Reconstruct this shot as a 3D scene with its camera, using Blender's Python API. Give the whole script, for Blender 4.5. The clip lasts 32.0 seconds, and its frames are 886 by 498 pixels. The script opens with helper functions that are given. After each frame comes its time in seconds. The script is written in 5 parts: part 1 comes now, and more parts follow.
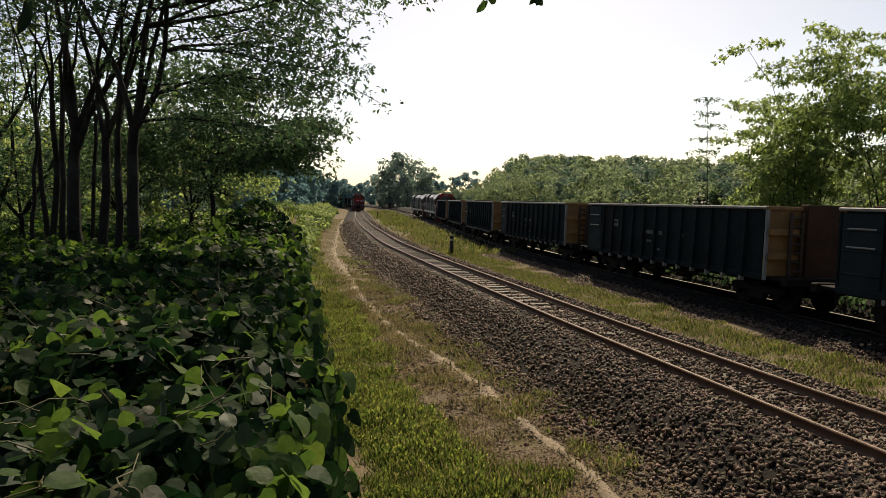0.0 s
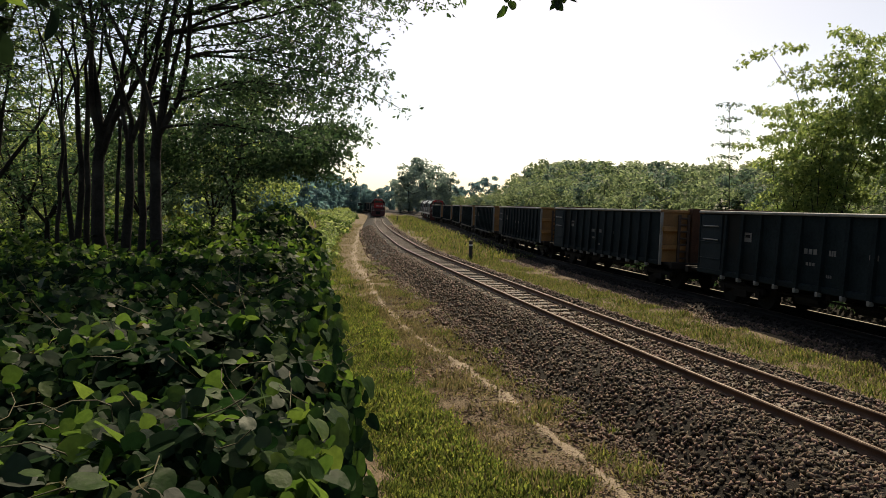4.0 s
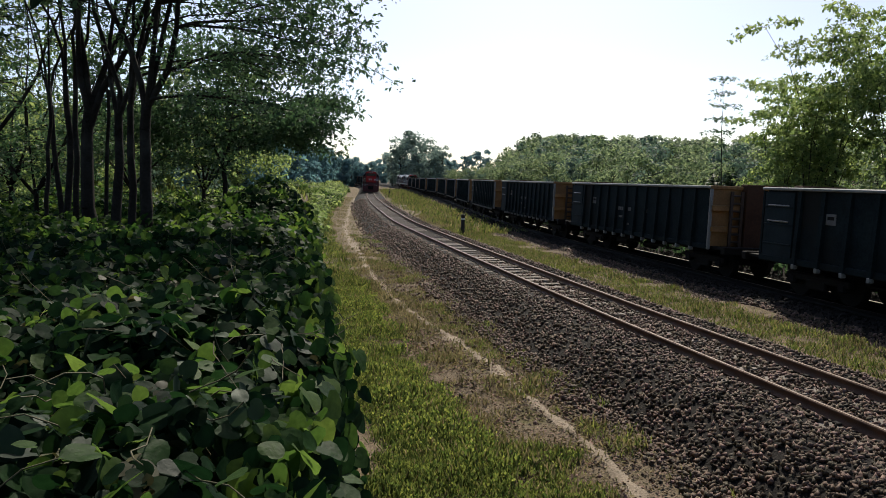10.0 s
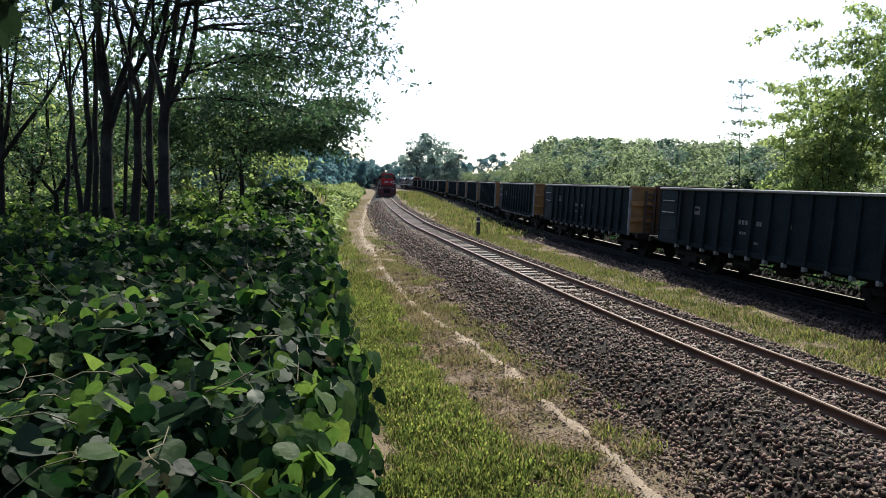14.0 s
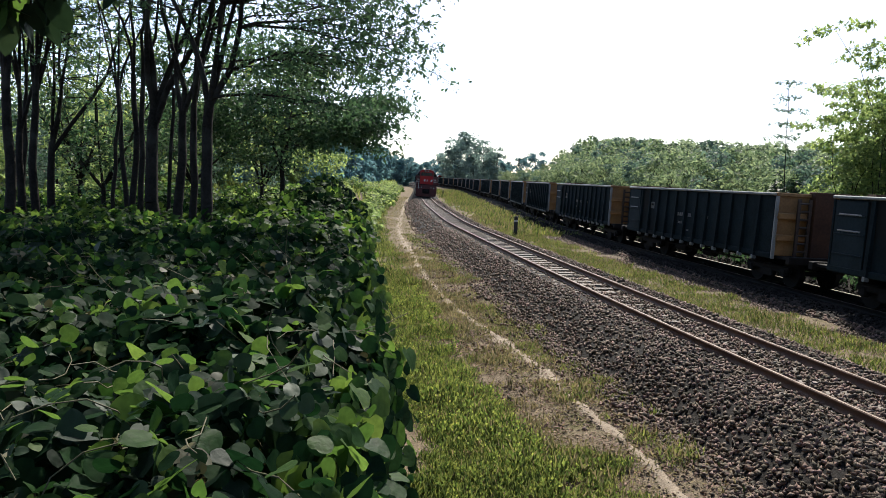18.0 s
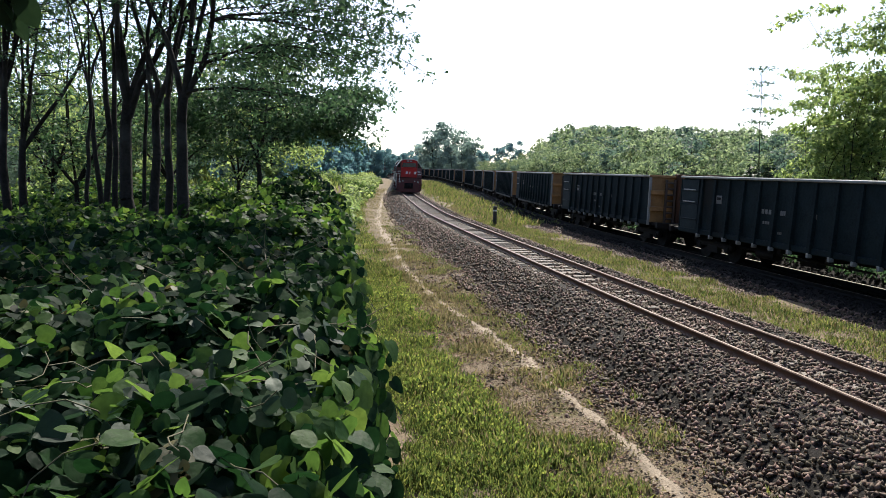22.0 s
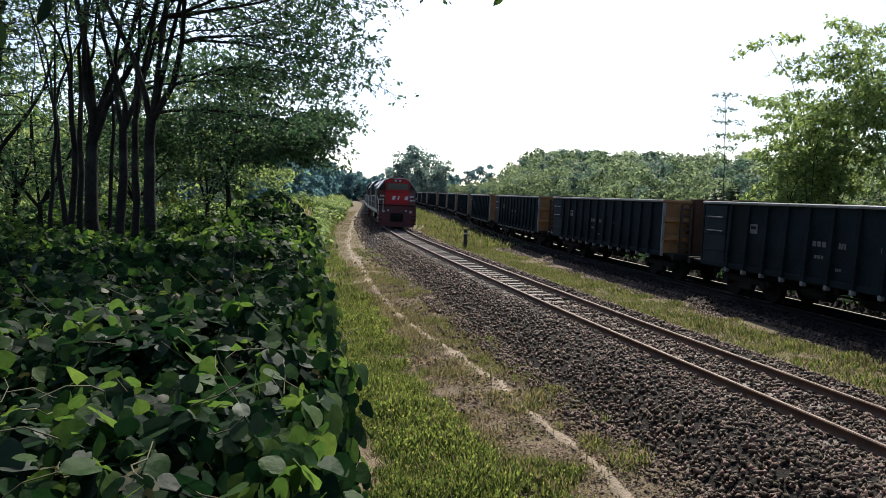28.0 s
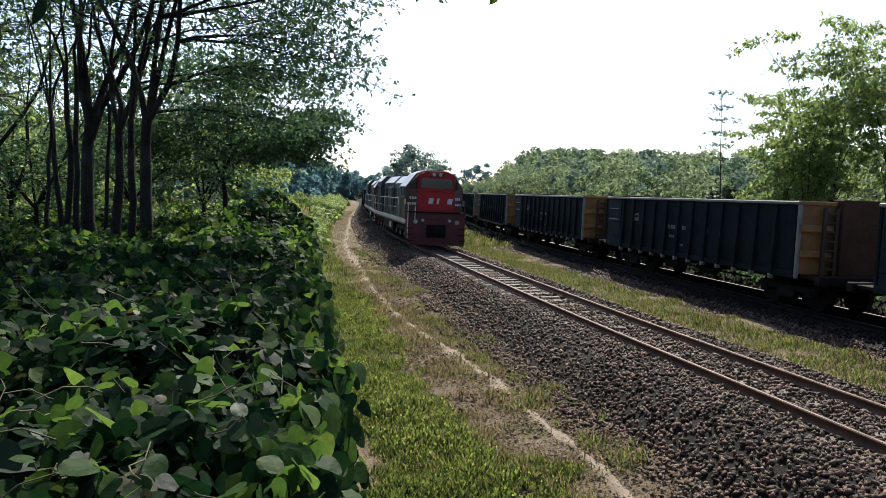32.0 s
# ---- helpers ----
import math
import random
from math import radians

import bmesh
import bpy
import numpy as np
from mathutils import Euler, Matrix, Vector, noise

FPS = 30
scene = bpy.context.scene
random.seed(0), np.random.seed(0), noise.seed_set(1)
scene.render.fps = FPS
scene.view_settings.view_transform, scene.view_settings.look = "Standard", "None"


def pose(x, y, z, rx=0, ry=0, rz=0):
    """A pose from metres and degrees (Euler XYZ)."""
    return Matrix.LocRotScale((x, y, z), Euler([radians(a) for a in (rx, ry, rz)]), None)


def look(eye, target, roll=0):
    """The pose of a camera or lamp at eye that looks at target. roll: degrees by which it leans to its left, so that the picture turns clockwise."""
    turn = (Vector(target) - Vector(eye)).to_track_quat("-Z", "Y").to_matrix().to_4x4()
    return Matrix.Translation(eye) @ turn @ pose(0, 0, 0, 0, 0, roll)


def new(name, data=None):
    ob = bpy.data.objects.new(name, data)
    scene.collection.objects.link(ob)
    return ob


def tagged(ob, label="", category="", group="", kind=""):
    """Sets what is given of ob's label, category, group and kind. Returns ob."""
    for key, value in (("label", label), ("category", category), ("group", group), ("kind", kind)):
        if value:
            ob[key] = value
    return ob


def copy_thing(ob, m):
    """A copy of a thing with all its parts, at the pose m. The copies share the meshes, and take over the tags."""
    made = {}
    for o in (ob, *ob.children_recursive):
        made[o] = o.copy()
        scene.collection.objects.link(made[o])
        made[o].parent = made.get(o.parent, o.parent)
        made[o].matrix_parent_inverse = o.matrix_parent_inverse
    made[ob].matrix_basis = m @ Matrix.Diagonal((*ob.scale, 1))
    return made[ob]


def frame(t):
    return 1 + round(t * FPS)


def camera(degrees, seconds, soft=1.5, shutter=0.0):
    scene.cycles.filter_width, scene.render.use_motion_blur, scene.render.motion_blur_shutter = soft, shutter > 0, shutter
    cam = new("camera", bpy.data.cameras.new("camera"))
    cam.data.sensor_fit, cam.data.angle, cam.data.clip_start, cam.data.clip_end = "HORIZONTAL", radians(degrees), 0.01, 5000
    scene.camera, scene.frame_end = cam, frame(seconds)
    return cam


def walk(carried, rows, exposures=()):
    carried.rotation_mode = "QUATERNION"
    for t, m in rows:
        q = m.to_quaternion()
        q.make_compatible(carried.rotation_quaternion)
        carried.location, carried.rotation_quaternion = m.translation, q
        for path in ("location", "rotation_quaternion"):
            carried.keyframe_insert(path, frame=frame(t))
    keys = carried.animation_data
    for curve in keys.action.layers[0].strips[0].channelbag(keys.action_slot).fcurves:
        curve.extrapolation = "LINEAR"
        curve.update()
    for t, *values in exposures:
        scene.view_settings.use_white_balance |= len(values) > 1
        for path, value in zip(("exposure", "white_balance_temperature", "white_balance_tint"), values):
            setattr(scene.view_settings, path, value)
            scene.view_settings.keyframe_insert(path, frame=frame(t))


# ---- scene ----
import collections

EYE = (0.0, 0.0, 2.6)
PATH = [
    (0, 86.07, -0.50, -0.90), (0.5, 85.89, -0.32, -0.76), (1, 85.96, -0.81, -0.60), (1.5, 85.79, -0.78, -0.06),
    (2, 85.61, -0.84, -0.68), (2.5, 85.71, -0.84, -0.49), (3, 85.80, -0.53, 0.73), (3.5, 86.12, -0.68, 0.56),
    (5.5, 87.00, -0.71, 2.25), (6, 85.96, -0.96, 3.34), (6.5, 85.43, -0.11, 2.72), (7, 85.43, -0.21, 1.71),
    (7.5, 85.51, -0.25, 1.04), (8, 85.00, -0.35, 1.28), (8.5, 84.76, -0.95, 0.64), (9, 84.55, -0.43, 0.78),
    (9.5, 84.38, -0.62, 0.19), (10, 84.41, -0.88, 0.01), (10.5, 84.33, -0.69, 0.17), (11, 84.52, -0.90, 0.27),
    (11.5, 84.46, -0.95, 0.30), (12, 84.58, -1.13, 0.30), (12.5, 84.53, -0.87, 0.07), (13, 84.80, -1.00, 0.09),
    (13.5, 84.92, -0.60, 0.49), (14, 84.57, -1.06, 1.24), (14.5, 84.87, -0.97, 0.57), (16.5, 85.11, -1.26, 0.92),
    (17, 85.68, -1.57, 2.30), (17.5, 85.68, -2.04, 3.35), (18, 84.38, -1.94, 4.24), (18.5, 84.65, -1.85, 4.01),
    (19, 85.25, -2.00, 4.96), (19.5, 84.82, -1.38, 5.66), (20, 85.10, -1.92, 4.07), (20.5, 84.10, -1.26, 3.56),
    (21, 83.94, -0.95, 3.41), (21.5, 83.77, -0.94, 2.31), (22, 83.71, -0.90, 2.53), (22.5, 83.91, -0.69, 2.51),
    (23, 83.91, -0.69, 2.21), (23.5, 84.49, -0.83, 2.41), (24, 84.50, -1.22, 2.88), (24.5, 85.08, -1.69, 2.11),
    (25, 85.42, -1.96, 1.77), (25.5, 84.65, -2.07, 1.58), (26, 85.14, -1.80, 2.10), (26.5, 85.59, -1.77, 0.93),
    (28.5, 85.53, -1.07, 0.24), (29, 85.78, -0.81, 0.79), (29.5, 85.71, -0.61, 0.79), (30, 85.64, -0.79, 0.86),
    (30.5, 85.69, -0.50, 0.49), (31, 85.68, -0.48, -0.05), (31.5, 85.41, -0.80, 0.08), (32, 85.46, -0.86, -0.01),
]
cam = camera(62.7, 32.0, soft=0.8)
EXPOSURES = [(0, -0.04, 8200, 9), (9.2, 0.14, 7900, 9), (10, 0.0, 6600, 9), (10.5, 0.48, 6400, 9), (11, 0.96, 6300, 9), (12, 0.9, 6300, 9),
             (13, 0.82, 6300, 9), (16.5, 0.58, 6300, 9), (18, 0.66, 6300, 9), (20, 0.78, 6300, 9), (23, 0.87, 6300, 9), (24.4, 0.8, 6300, 9), (26, 0.56, 6300, 9),
             (29, 0.4, 6300, 9), (29.6, 0.05, 6400, 7), (30.0, -0.46, 6900, 3), (31.1, -0.33, 7000, 2), (31.5, 0.33, 6500, 6), (32, 0.55, 6300, 9)]
walk(cam, [(t, pose(*EYE, rx, ry, rz)) for t, rx, ry, rz in PATH], EXPOSURES)

# ---- light ----
SUN_AZ, SUN_EL = 7.0, 47.0          # degrees clockwise from +y, degrees above the horizon
world = bpy.data.worlds.new("sky")
scene.world = world
world.use_nodes = True
wn = world.node_tree.nodes
sky = wn.new("ShaderNodeTexSky")
sky.sky_type, sky.sun_disc = "NISHITA", False
sky.sun_elevation, sky.sun_rotation = radians(SUN_EL), radians(SUN_AZ)
sky.air_density, sky.dust_density, sky.ozone_density = 0.6, 1.5, 1.0
wn["Background"].inputs["Strength"].default_value = 0.155
world.node_tree.links.new(sky.outputs[0], wn["Background"].inputs["Color"])
sun = new("sun", bpy.data.lights.new("sun", "SUN"))
sun.data.energy, sun.data.angle, sun.data.color = 4.6, radians(0.6), (1.0, 0.93, 0.8)
_d = Vector((math.sin(radians(SUN_AZ)) * math.cos(radians(SUN_EL)), math.cos(radians(SUN_AZ)) * math.cos(radians(SUN_EL)), math.sin(radians(SUN_EL))))
sun.matrix_world = look(_d * 100, (0, 0, 0))


# ---- materials ----
def material(name, base, second=None, rough=0.7, metal=0.0, scale=4.0, fine=40.0, bump=0.2, spread=0.25, per="", translucent=0.0, coat=0.0, third=None, spec=0.5, glow=2.0, grain=0.4, hue=0.475):
    """Two-scale noise between base and second (and third in the stains), fine relief, and a random tint per object or island."""
    m = bpy.data.materials.new(name)
    m.use_nodes = True
    nt = m.node_tree
    n, li = nt.nodes, nt.links
    b = n["Principled BSDF"]
    b.inputs["Roughness"].default_value, b.inputs["Metallic"].default_value = rough, metal
    b.inputs["Coat Weight"].default_value, b.inputs["Specular IOR Level"].default_value = coat, spec
    co = n.new("ShaderNodeTexCoord")
    big, small = n.new("ShaderNodeTexNoise"), n.new("ShaderNodeTexNoise")
    big.inputs["Scale"].default_value, small.inputs["Scale"].default_value = scale, fine
    big.inputs["Detail"].default_value, small.inputs["Detail"].default_value = 5, 4
    for t in (big, small):
        li.new(co.outputs["Object"], t.inputs["Vector"])
    second = second or tuple(c * 0.6 for c in base)
    ramp = n.new("ShaderNodeValToRGB")
    ramp.color_ramp.elements[0].position, ramp.color_ramp.elements[1].position = 0.36, 0.66
    ramp.color_ramp.elements[0].color, ramp.color_ramp.elements[1].color = (*second, 1), (*base, 1)
    mixed = n.new("ShaderNodeMix")
    mixed.data_type = "FLOAT"
    mixed.inputs["Factor"].default_value = grain
    li.new(big.outputs["Fac"], mixed.inputs["A"])
    li.new(small.outputs["Fac"], mixed.inputs["B"])
    li.new(mixed.outputs["Result"], ramp.inputs["Fac"])
    colour = ramp.outputs["Color"]
    if third:
        stain = n.new("ShaderNodeTexNoise")
        stain.inputs["Scale"].default_value, stain.inputs["Detail"].default_value = scale * 0.35, 6
        li.new(co.outputs["Object"], stain.inputs["Vector"])
        sr = n.new("ShaderNodeValToRGB")
        sr.color_ramp.elements[0].position, sr.color_ramp.elements[1].position = 0.52, 0.66
        li.new(stain.outputs["Fac"], sr.inputs["Fac"])
        mx = n.new("ShaderNodeMix")
        mx.data_type = "RGBA"
        li.new(sr.outputs["Color"], mx.inputs["Factor"])
        li.new(colour, mx.inputs["A"])
        mx.inputs["B"].default_value = (*third, 1)
        colour = mx.outputs["Result"]
    if per:
        rnd = n.new("ShaderNodeNewGeometry" if per == "island" else "ShaderNodeObjectInfo")
        out = rnd.outputs["Random Per Island" if per == "island" else "Random"]
        mr = n.new("ShaderNodeMapRange")
        mr.inputs["To Min"].default_value, mr.inputs["To Max"].default_value = 1 - spread, 1 + spread
        li.new(out, mr.inputs["Value"])
        hs = n.new("ShaderNodeHueSaturation")
        li.new(mr.outputs["Result"], hs.inputs["Value"])
        hm = n.new("ShaderNodeMapRange")
        hm.inputs["To Min"].default_value, hm.inputs["To Max"].default_value = 0.5 + 0.05 * spread, 0.5 - 0.07 * spread
        li.new(out, hm.inputs["Value"])
        li.new(hm.outputs["Result"], hs.inputs["Hue"])
        li.new(colour, hs.inputs["Color"])
        colour = hs.outputs["Color"]
    li.new(colour, b.inputs["Base Color"])
    if bump:
        bp = n.new("ShaderNodeBump")
        bp.inputs["Strength"].default_value, bp.inputs["Distance"].default_value = bump, 0.02
        li.new(small.outputs["Fac"], bp.inputs["Height"])
        li.new(bp.outputs["Normal"], b.inputs["Normal"])
    if translucent:
        tr, mix = n.new("ShaderNodeBsdfTranslucent"), n.new("ShaderNodeMixShader")
        hs2 = n.new("ShaderNodeHueSaturation")
        hs2.inputs["Hue"].default_value, hs2.inputs["Saturation"].default_value, hs2.inputs["Value"].default_value = hue, 1.1, glow
        li.new(colour, hs2.inputs["Color"])
        li.new(hs2.outputs["Color"], tr.inputs["Color"])
        mix.inputs["Fac"].default_value = translucent
        li.new(b.outputs["BSDF"], mix.inputs[1])
        li.new(tr.outputs["BSDF"], mix.inputs[2])
        li.new(mix.outputs["Shader"], n["Material Output"].inputs["Surface"])
    return m


M_SOIL = material("dry_soil", (0.245, 0.19, 0.128), (0.09, 0.068, 0.046), 0.95, scale=3.2, fine=38, grain=0.68, bump=1.0, third=(0.11, 0.095, 0.045), spec=0.15)
M_PATH = material("sandy_path", (0.34, 0.27, 0.19), (0.15, 0.115, 0.08), 0.95, scale=3.5, fine=40, grain=0.6, bump=0.7)
# shadow in the gaps between stones is put into this near-black bed
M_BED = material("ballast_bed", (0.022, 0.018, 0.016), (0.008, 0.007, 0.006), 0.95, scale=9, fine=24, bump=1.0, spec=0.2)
M_STONE = material("ballast_stone", (0.178, 0.132, 0.094), (0.05, 0.035, 0.024), 0.75, scale=8, fine=60, bump=0.3, per="island", spread=0.6, spec=0.25)
M_RAIL = material("rusty_rail", (0.15, 0.072, 0.04), (0.075, 0.038, 0.024), 0.7, scale=3, fine=60, bump=0.25)
M_RAILTOP = material("worn_steel", (0.13, 0.105, 0.09), (0.07, 0.048, 0.036), 0.55, 1.0, scale=3, fine=50, bump=0.05)
M_SLEEPER = material("concrete_sleeper", (0.22, 0.19, 0.16), (0.11, 0.09, 0.075), 0.9, scale=3, fine=40, bump=0.4, per="object", spread=0.2)
M_WAGON = material("blue_black_wagon_paint", (0.015, 0.025, 0.028), (0.006, 0.011, 0.013), 0.75, scale=1.2, fine=18, bump=0.12, third=(0.014, 0.015, 0.014), spec=0.06)
M_PANEL = material("grey_blue_panel_paint", (0.015, 0.026, 0.031), (0.008, 0.015, 0.018), 0.7, scale=1.5, fine=18, bump=0.12, spec=0.1)
M_ORANGE = material("faded_orange_paint", (0.27, 0.15, 0.055), (0.15, 0.08, 0.032), 0.7, scale=1.5, fine=16, bump=0.15, third=(0.11, 0.06, 0.032), spec=0.3)
M_LADDER = material("rusty_ladder_iron", (0.05, 0.03, 0.017), (0.025, 0.016, 0.011), 0.7, scale=4, fine=30, bump=0.2)
M_MARK = material("dull_mark_paint", (0.15, 0.15, 0.14), (0.08, 0.08, 0.078), 0.7, scale=6, fine=40, bump=0.1)
M_RUST = material("rust_brown_paint", (0.072, 0.033, 0.016), (0.035, 0.017, 0.010), 0.75, scale=1.5, fine=16, bump=0.15, spec=0.2)
M_EDGE = material("worn_grey_steel_edge", (0.26, 0.27, 0.26), (0.13, 0.135, 0.13), 0.5, scale=2, fine=30, bump=0.15)
M_IRON = material("dirty_black_iron", (0.012, 0.011, 0.010), (0.006, 0.0055, 0.005), 0.75, scale=3, fine=30, bump=0.3, spec=0.15)
M_WHITE = material("dull_white_paint", (0.62, 0.62, 0.6), (0.42, 0.42, 0.4), 0.6, scale=3, fine=40, bump=0.1)
M_RED = material("red_loco_paint", (0.4, 0.018, 0.016), (0.25, 0.012, 0.011), 0.5, scale=1.5, fine=30, bump=0.05, spec=0.25)
M_MAROON = material("dark_maroon_paint", (0.10, 0.014, 0.012), (0.05, 0.01, 0.009), 0.55, scale=2, fine=30, bump=0.1)
M_DKRED = material("dirty_red_paint", (0.12, 0.014, 0.012), (0.045, 0.008, 0.007), 0.6, scale=2.5, fine=30, bump=0.15)
M_LOCO = material("dark_grey_loco_paint", (0.028, 0.032, 0.036), (0.015, 0.017, 0.019), 0.45, scale=1.5, fine=30, bump=0.08)
# roof paint lightened: the sky's glint on the slopes is in its colour
M_ROOF = material("sky_glint_roof_paint", (0.5, 0.51, 0.5), (0.28, 0.28, 0.275), 0.35, scale=1.5, fine=20, bump=0.1)
M_GLASS = material("dark_cab_glass", (0.012, 0.018, 0.018), (0.01, 0.012, 0.012), 0.08, scale=1, fine=10, bump=0.0)
M_LAMP = material("lamp_glass", (0.4, 0.4, 0.38), (0.25, 0.25, 0.24), 0.2, scale=4, fine=20, bump=0.0)
M_BARK = material("dark_bark", (0.036, 0.032, 0.028), (0.014, 0.012, 0.011), 0.95, scale=3, fine=22, bump=0.8, third=(0.06, 0.06, 0.052), spec=0.12)
M_LEAF = material("rubber_tree_leaf", (0.066, 0.132, 0.062), (0.036, 0.08, 0.038), 0.55, scale=0.4, fine=3, bump=0, per="island", spread=0.45, translucent=0.4, spec=0.3, glow=1.9)
M_LEAF_R = material("young_tree_leaf", (0.138, 0.2, 0.078), (0.09, 0.142, 0.052), 0.55, scale=0.3, fine=2, bump=0, per="island", spread=0.4, translucent=0.58, spec=0.3, glow=2.5)
# plantation and farther leaves: distance haze is put into these paler, bluer colours
M_LEAF_F = material("plantation_leaf", (0.15, 0.21, 0.112), (0.084, 0.128, 0.066), 0.6, scale=0.15, fine=1.2, bump=0, per="island", spread=0.45, translucent=0.5, spec=0.25, glow=2.0)
M_LEAF_H = material("hill_hazed_leaf", (0.2, 0.25, 0.16), (0.14, 0.185, 0.115), 0.65, scale=0.1, fine=1.0, bump=0, per="island", spread=0.25, translucent=0.5, spec=0.2, glow=2.0)
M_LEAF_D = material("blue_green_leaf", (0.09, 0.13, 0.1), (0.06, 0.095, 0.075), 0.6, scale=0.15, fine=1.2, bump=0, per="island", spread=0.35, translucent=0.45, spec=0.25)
M_LEAF_B = material("far_hazed_leaf", (0.125, 0.195, 0.21), (0.095, 0.16, 0.175), 0.7, scale=0.1, fine=1.0, bump=0, per="island", spread=0.2, translucent=0.45, spec=0.15)
M_LEAF_T = material("tall_tree_hazed_leaf", (0.17, 0.22, 0.195), (0.125, 0.175, 0.155), 0.7, scale=0.1, fine=1.0, bump=0, per="island", spread=0.22, translucent=0.45, spec=0.15)
# one creeper leaf in two tones: backlit here, shaded in the darker copy
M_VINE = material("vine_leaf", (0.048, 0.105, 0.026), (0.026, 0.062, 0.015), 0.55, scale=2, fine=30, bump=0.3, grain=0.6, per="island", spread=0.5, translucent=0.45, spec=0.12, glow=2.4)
M_VINE_DARK = material("shaded_vine_leaf", (0.013, 0.037, 0.015), (0.0065, 0.019, 0.008), 0.55, scale=2, fine=30, grain=0.5, bump=0.2, per="island", spread=0.5, translucent=0.3, spec=0.04, glow=2.2)
M_VINE_GLOSS = material("glossy_vine_leaf", (0.026, 0.052, 0.026), (0.015, 0.032, 0.016), 0.58, scale=2, fine=24, bump=0.2, per="island", spread=0.4, translucent=0.15, spec=0.2)
# shade on the hanging leaves is put into this dark leaf colour
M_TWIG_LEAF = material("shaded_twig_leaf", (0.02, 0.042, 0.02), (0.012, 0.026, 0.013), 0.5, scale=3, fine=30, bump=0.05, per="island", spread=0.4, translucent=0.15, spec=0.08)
M_VINE_OLD = material("old_vine_leaf", (0.075, 0.075, 0.03), (0.04, 0.045, 0.02), 0.6, scale=3, fine=30, bump=0.1, per="island", spread=0.5, translucent=0.25, spec=0.3)
M_GRASS = material("grass_blade", (0.15, 0.205, 0.066), (0.085, 0.125, 0.04), 0.6, scale=0.6, fine=5, bump=0, per="island", spread=0.6, translucent=0.33, spec=0.2)
M_HERB = material("fresh_herb_leaf", (0.145, 0.215, 0.062), (0.085, 0.135, 0.038), 0.6, scale=0.7, fine=5, bump=0, per="island", spread=0.6, translucent=0.45, spec=0.2)
M_STRAW = material("straw_blade", (0.26, 0.23, 0.12), (0.16, 0.145, 0.075), 0.7, scale=0.8, fine=5, bump=0, per="island", spread=0.45, spec=0.15, translucent=0.35, glow=1.7, hue=0.505)
M_LITTER = material("dead_leaf_litter", (0.26, 0.19, 0.125), (0.09, 0.064, 0.042), 0.8, scale=1, fine=10, bump=0.1, per="island", spread=0.6, spec=0.2)
M_TWIG = material("thin_vine_stem", (0.12, 0.11, 0.05), (0.07, 0.06, 0.03), 0.8, scale=6, fine=40, bump=0.2)
M_BLACK = material("black_post_paint", (0.02, 0.02, 0.02), (0.035, 0.033, 0.03), 0.7, scale=6, fine=40, bump=0.2)
# ballast under the long train: its shadow is put into this near-black colour
M_TRAIN_SHADE_STONE = material("train_shaded_stone", (0.022, 0.019, 0.017), (0.008, 0.0075, 0.007), 0.85, scale=8, fine=60, bump=0.3, per="island", spread=0.6, spec=0.2)
# tone of the added strip: the far rail's gleam as a pale colour
M_RAIL_GLINT = material("rail_glint_tone", (0.46, 0.42, 0.35), (0.27, 0.24, 0.2), 0.95, scale=1.5, fine=30, grain=0.6, bump=0.7)
# sheet under the creeper: shade between the leaves as a near-black colour
M_GAP_SHADE = material("leaf_litter", (0.03, 0.026, 0.014), (0.012, 0.012, 0.007), 0.95, scale=1.5, fine=12, bump=0.7)


# ---- mesh helpers ----
def mesh_np(name, verts, *faces):
    """A mesh from arrays: vertices (n, 3) and one or more arrays of triangles or quads."""
    me = bpy.data.meshes.new(name)
    verts = np.asarray(verts, np.float32)
    faces = [np.asarray(f, np.int32) for f in faces if len(f)]
    loops = np.concatenate([f.ravel() for f in faces])
    sizes = np.concatenate([np.full(len(f), f.shape[1], np.int32) for f in faces])
    me.vertices.add(len(verts))
    me.vertices.foreach_set("co", verts.ravel())
    me.loops.add(len(loops))
    me.loops.foreach_set("vertex_index", loops)
    me.polygons.add(len(sizes))
    me.polygons.foreach_set("loop_start", np.concatenate([[0], np.cumsum(sizes)[:-1]]).astype(np.int32))
    me.update(calc_edges=True)
    me.validate()
    return me


def smooth(me):
    me.polygons.foreach_set("use_smooth", [True] * len(me.polygons))
    return me


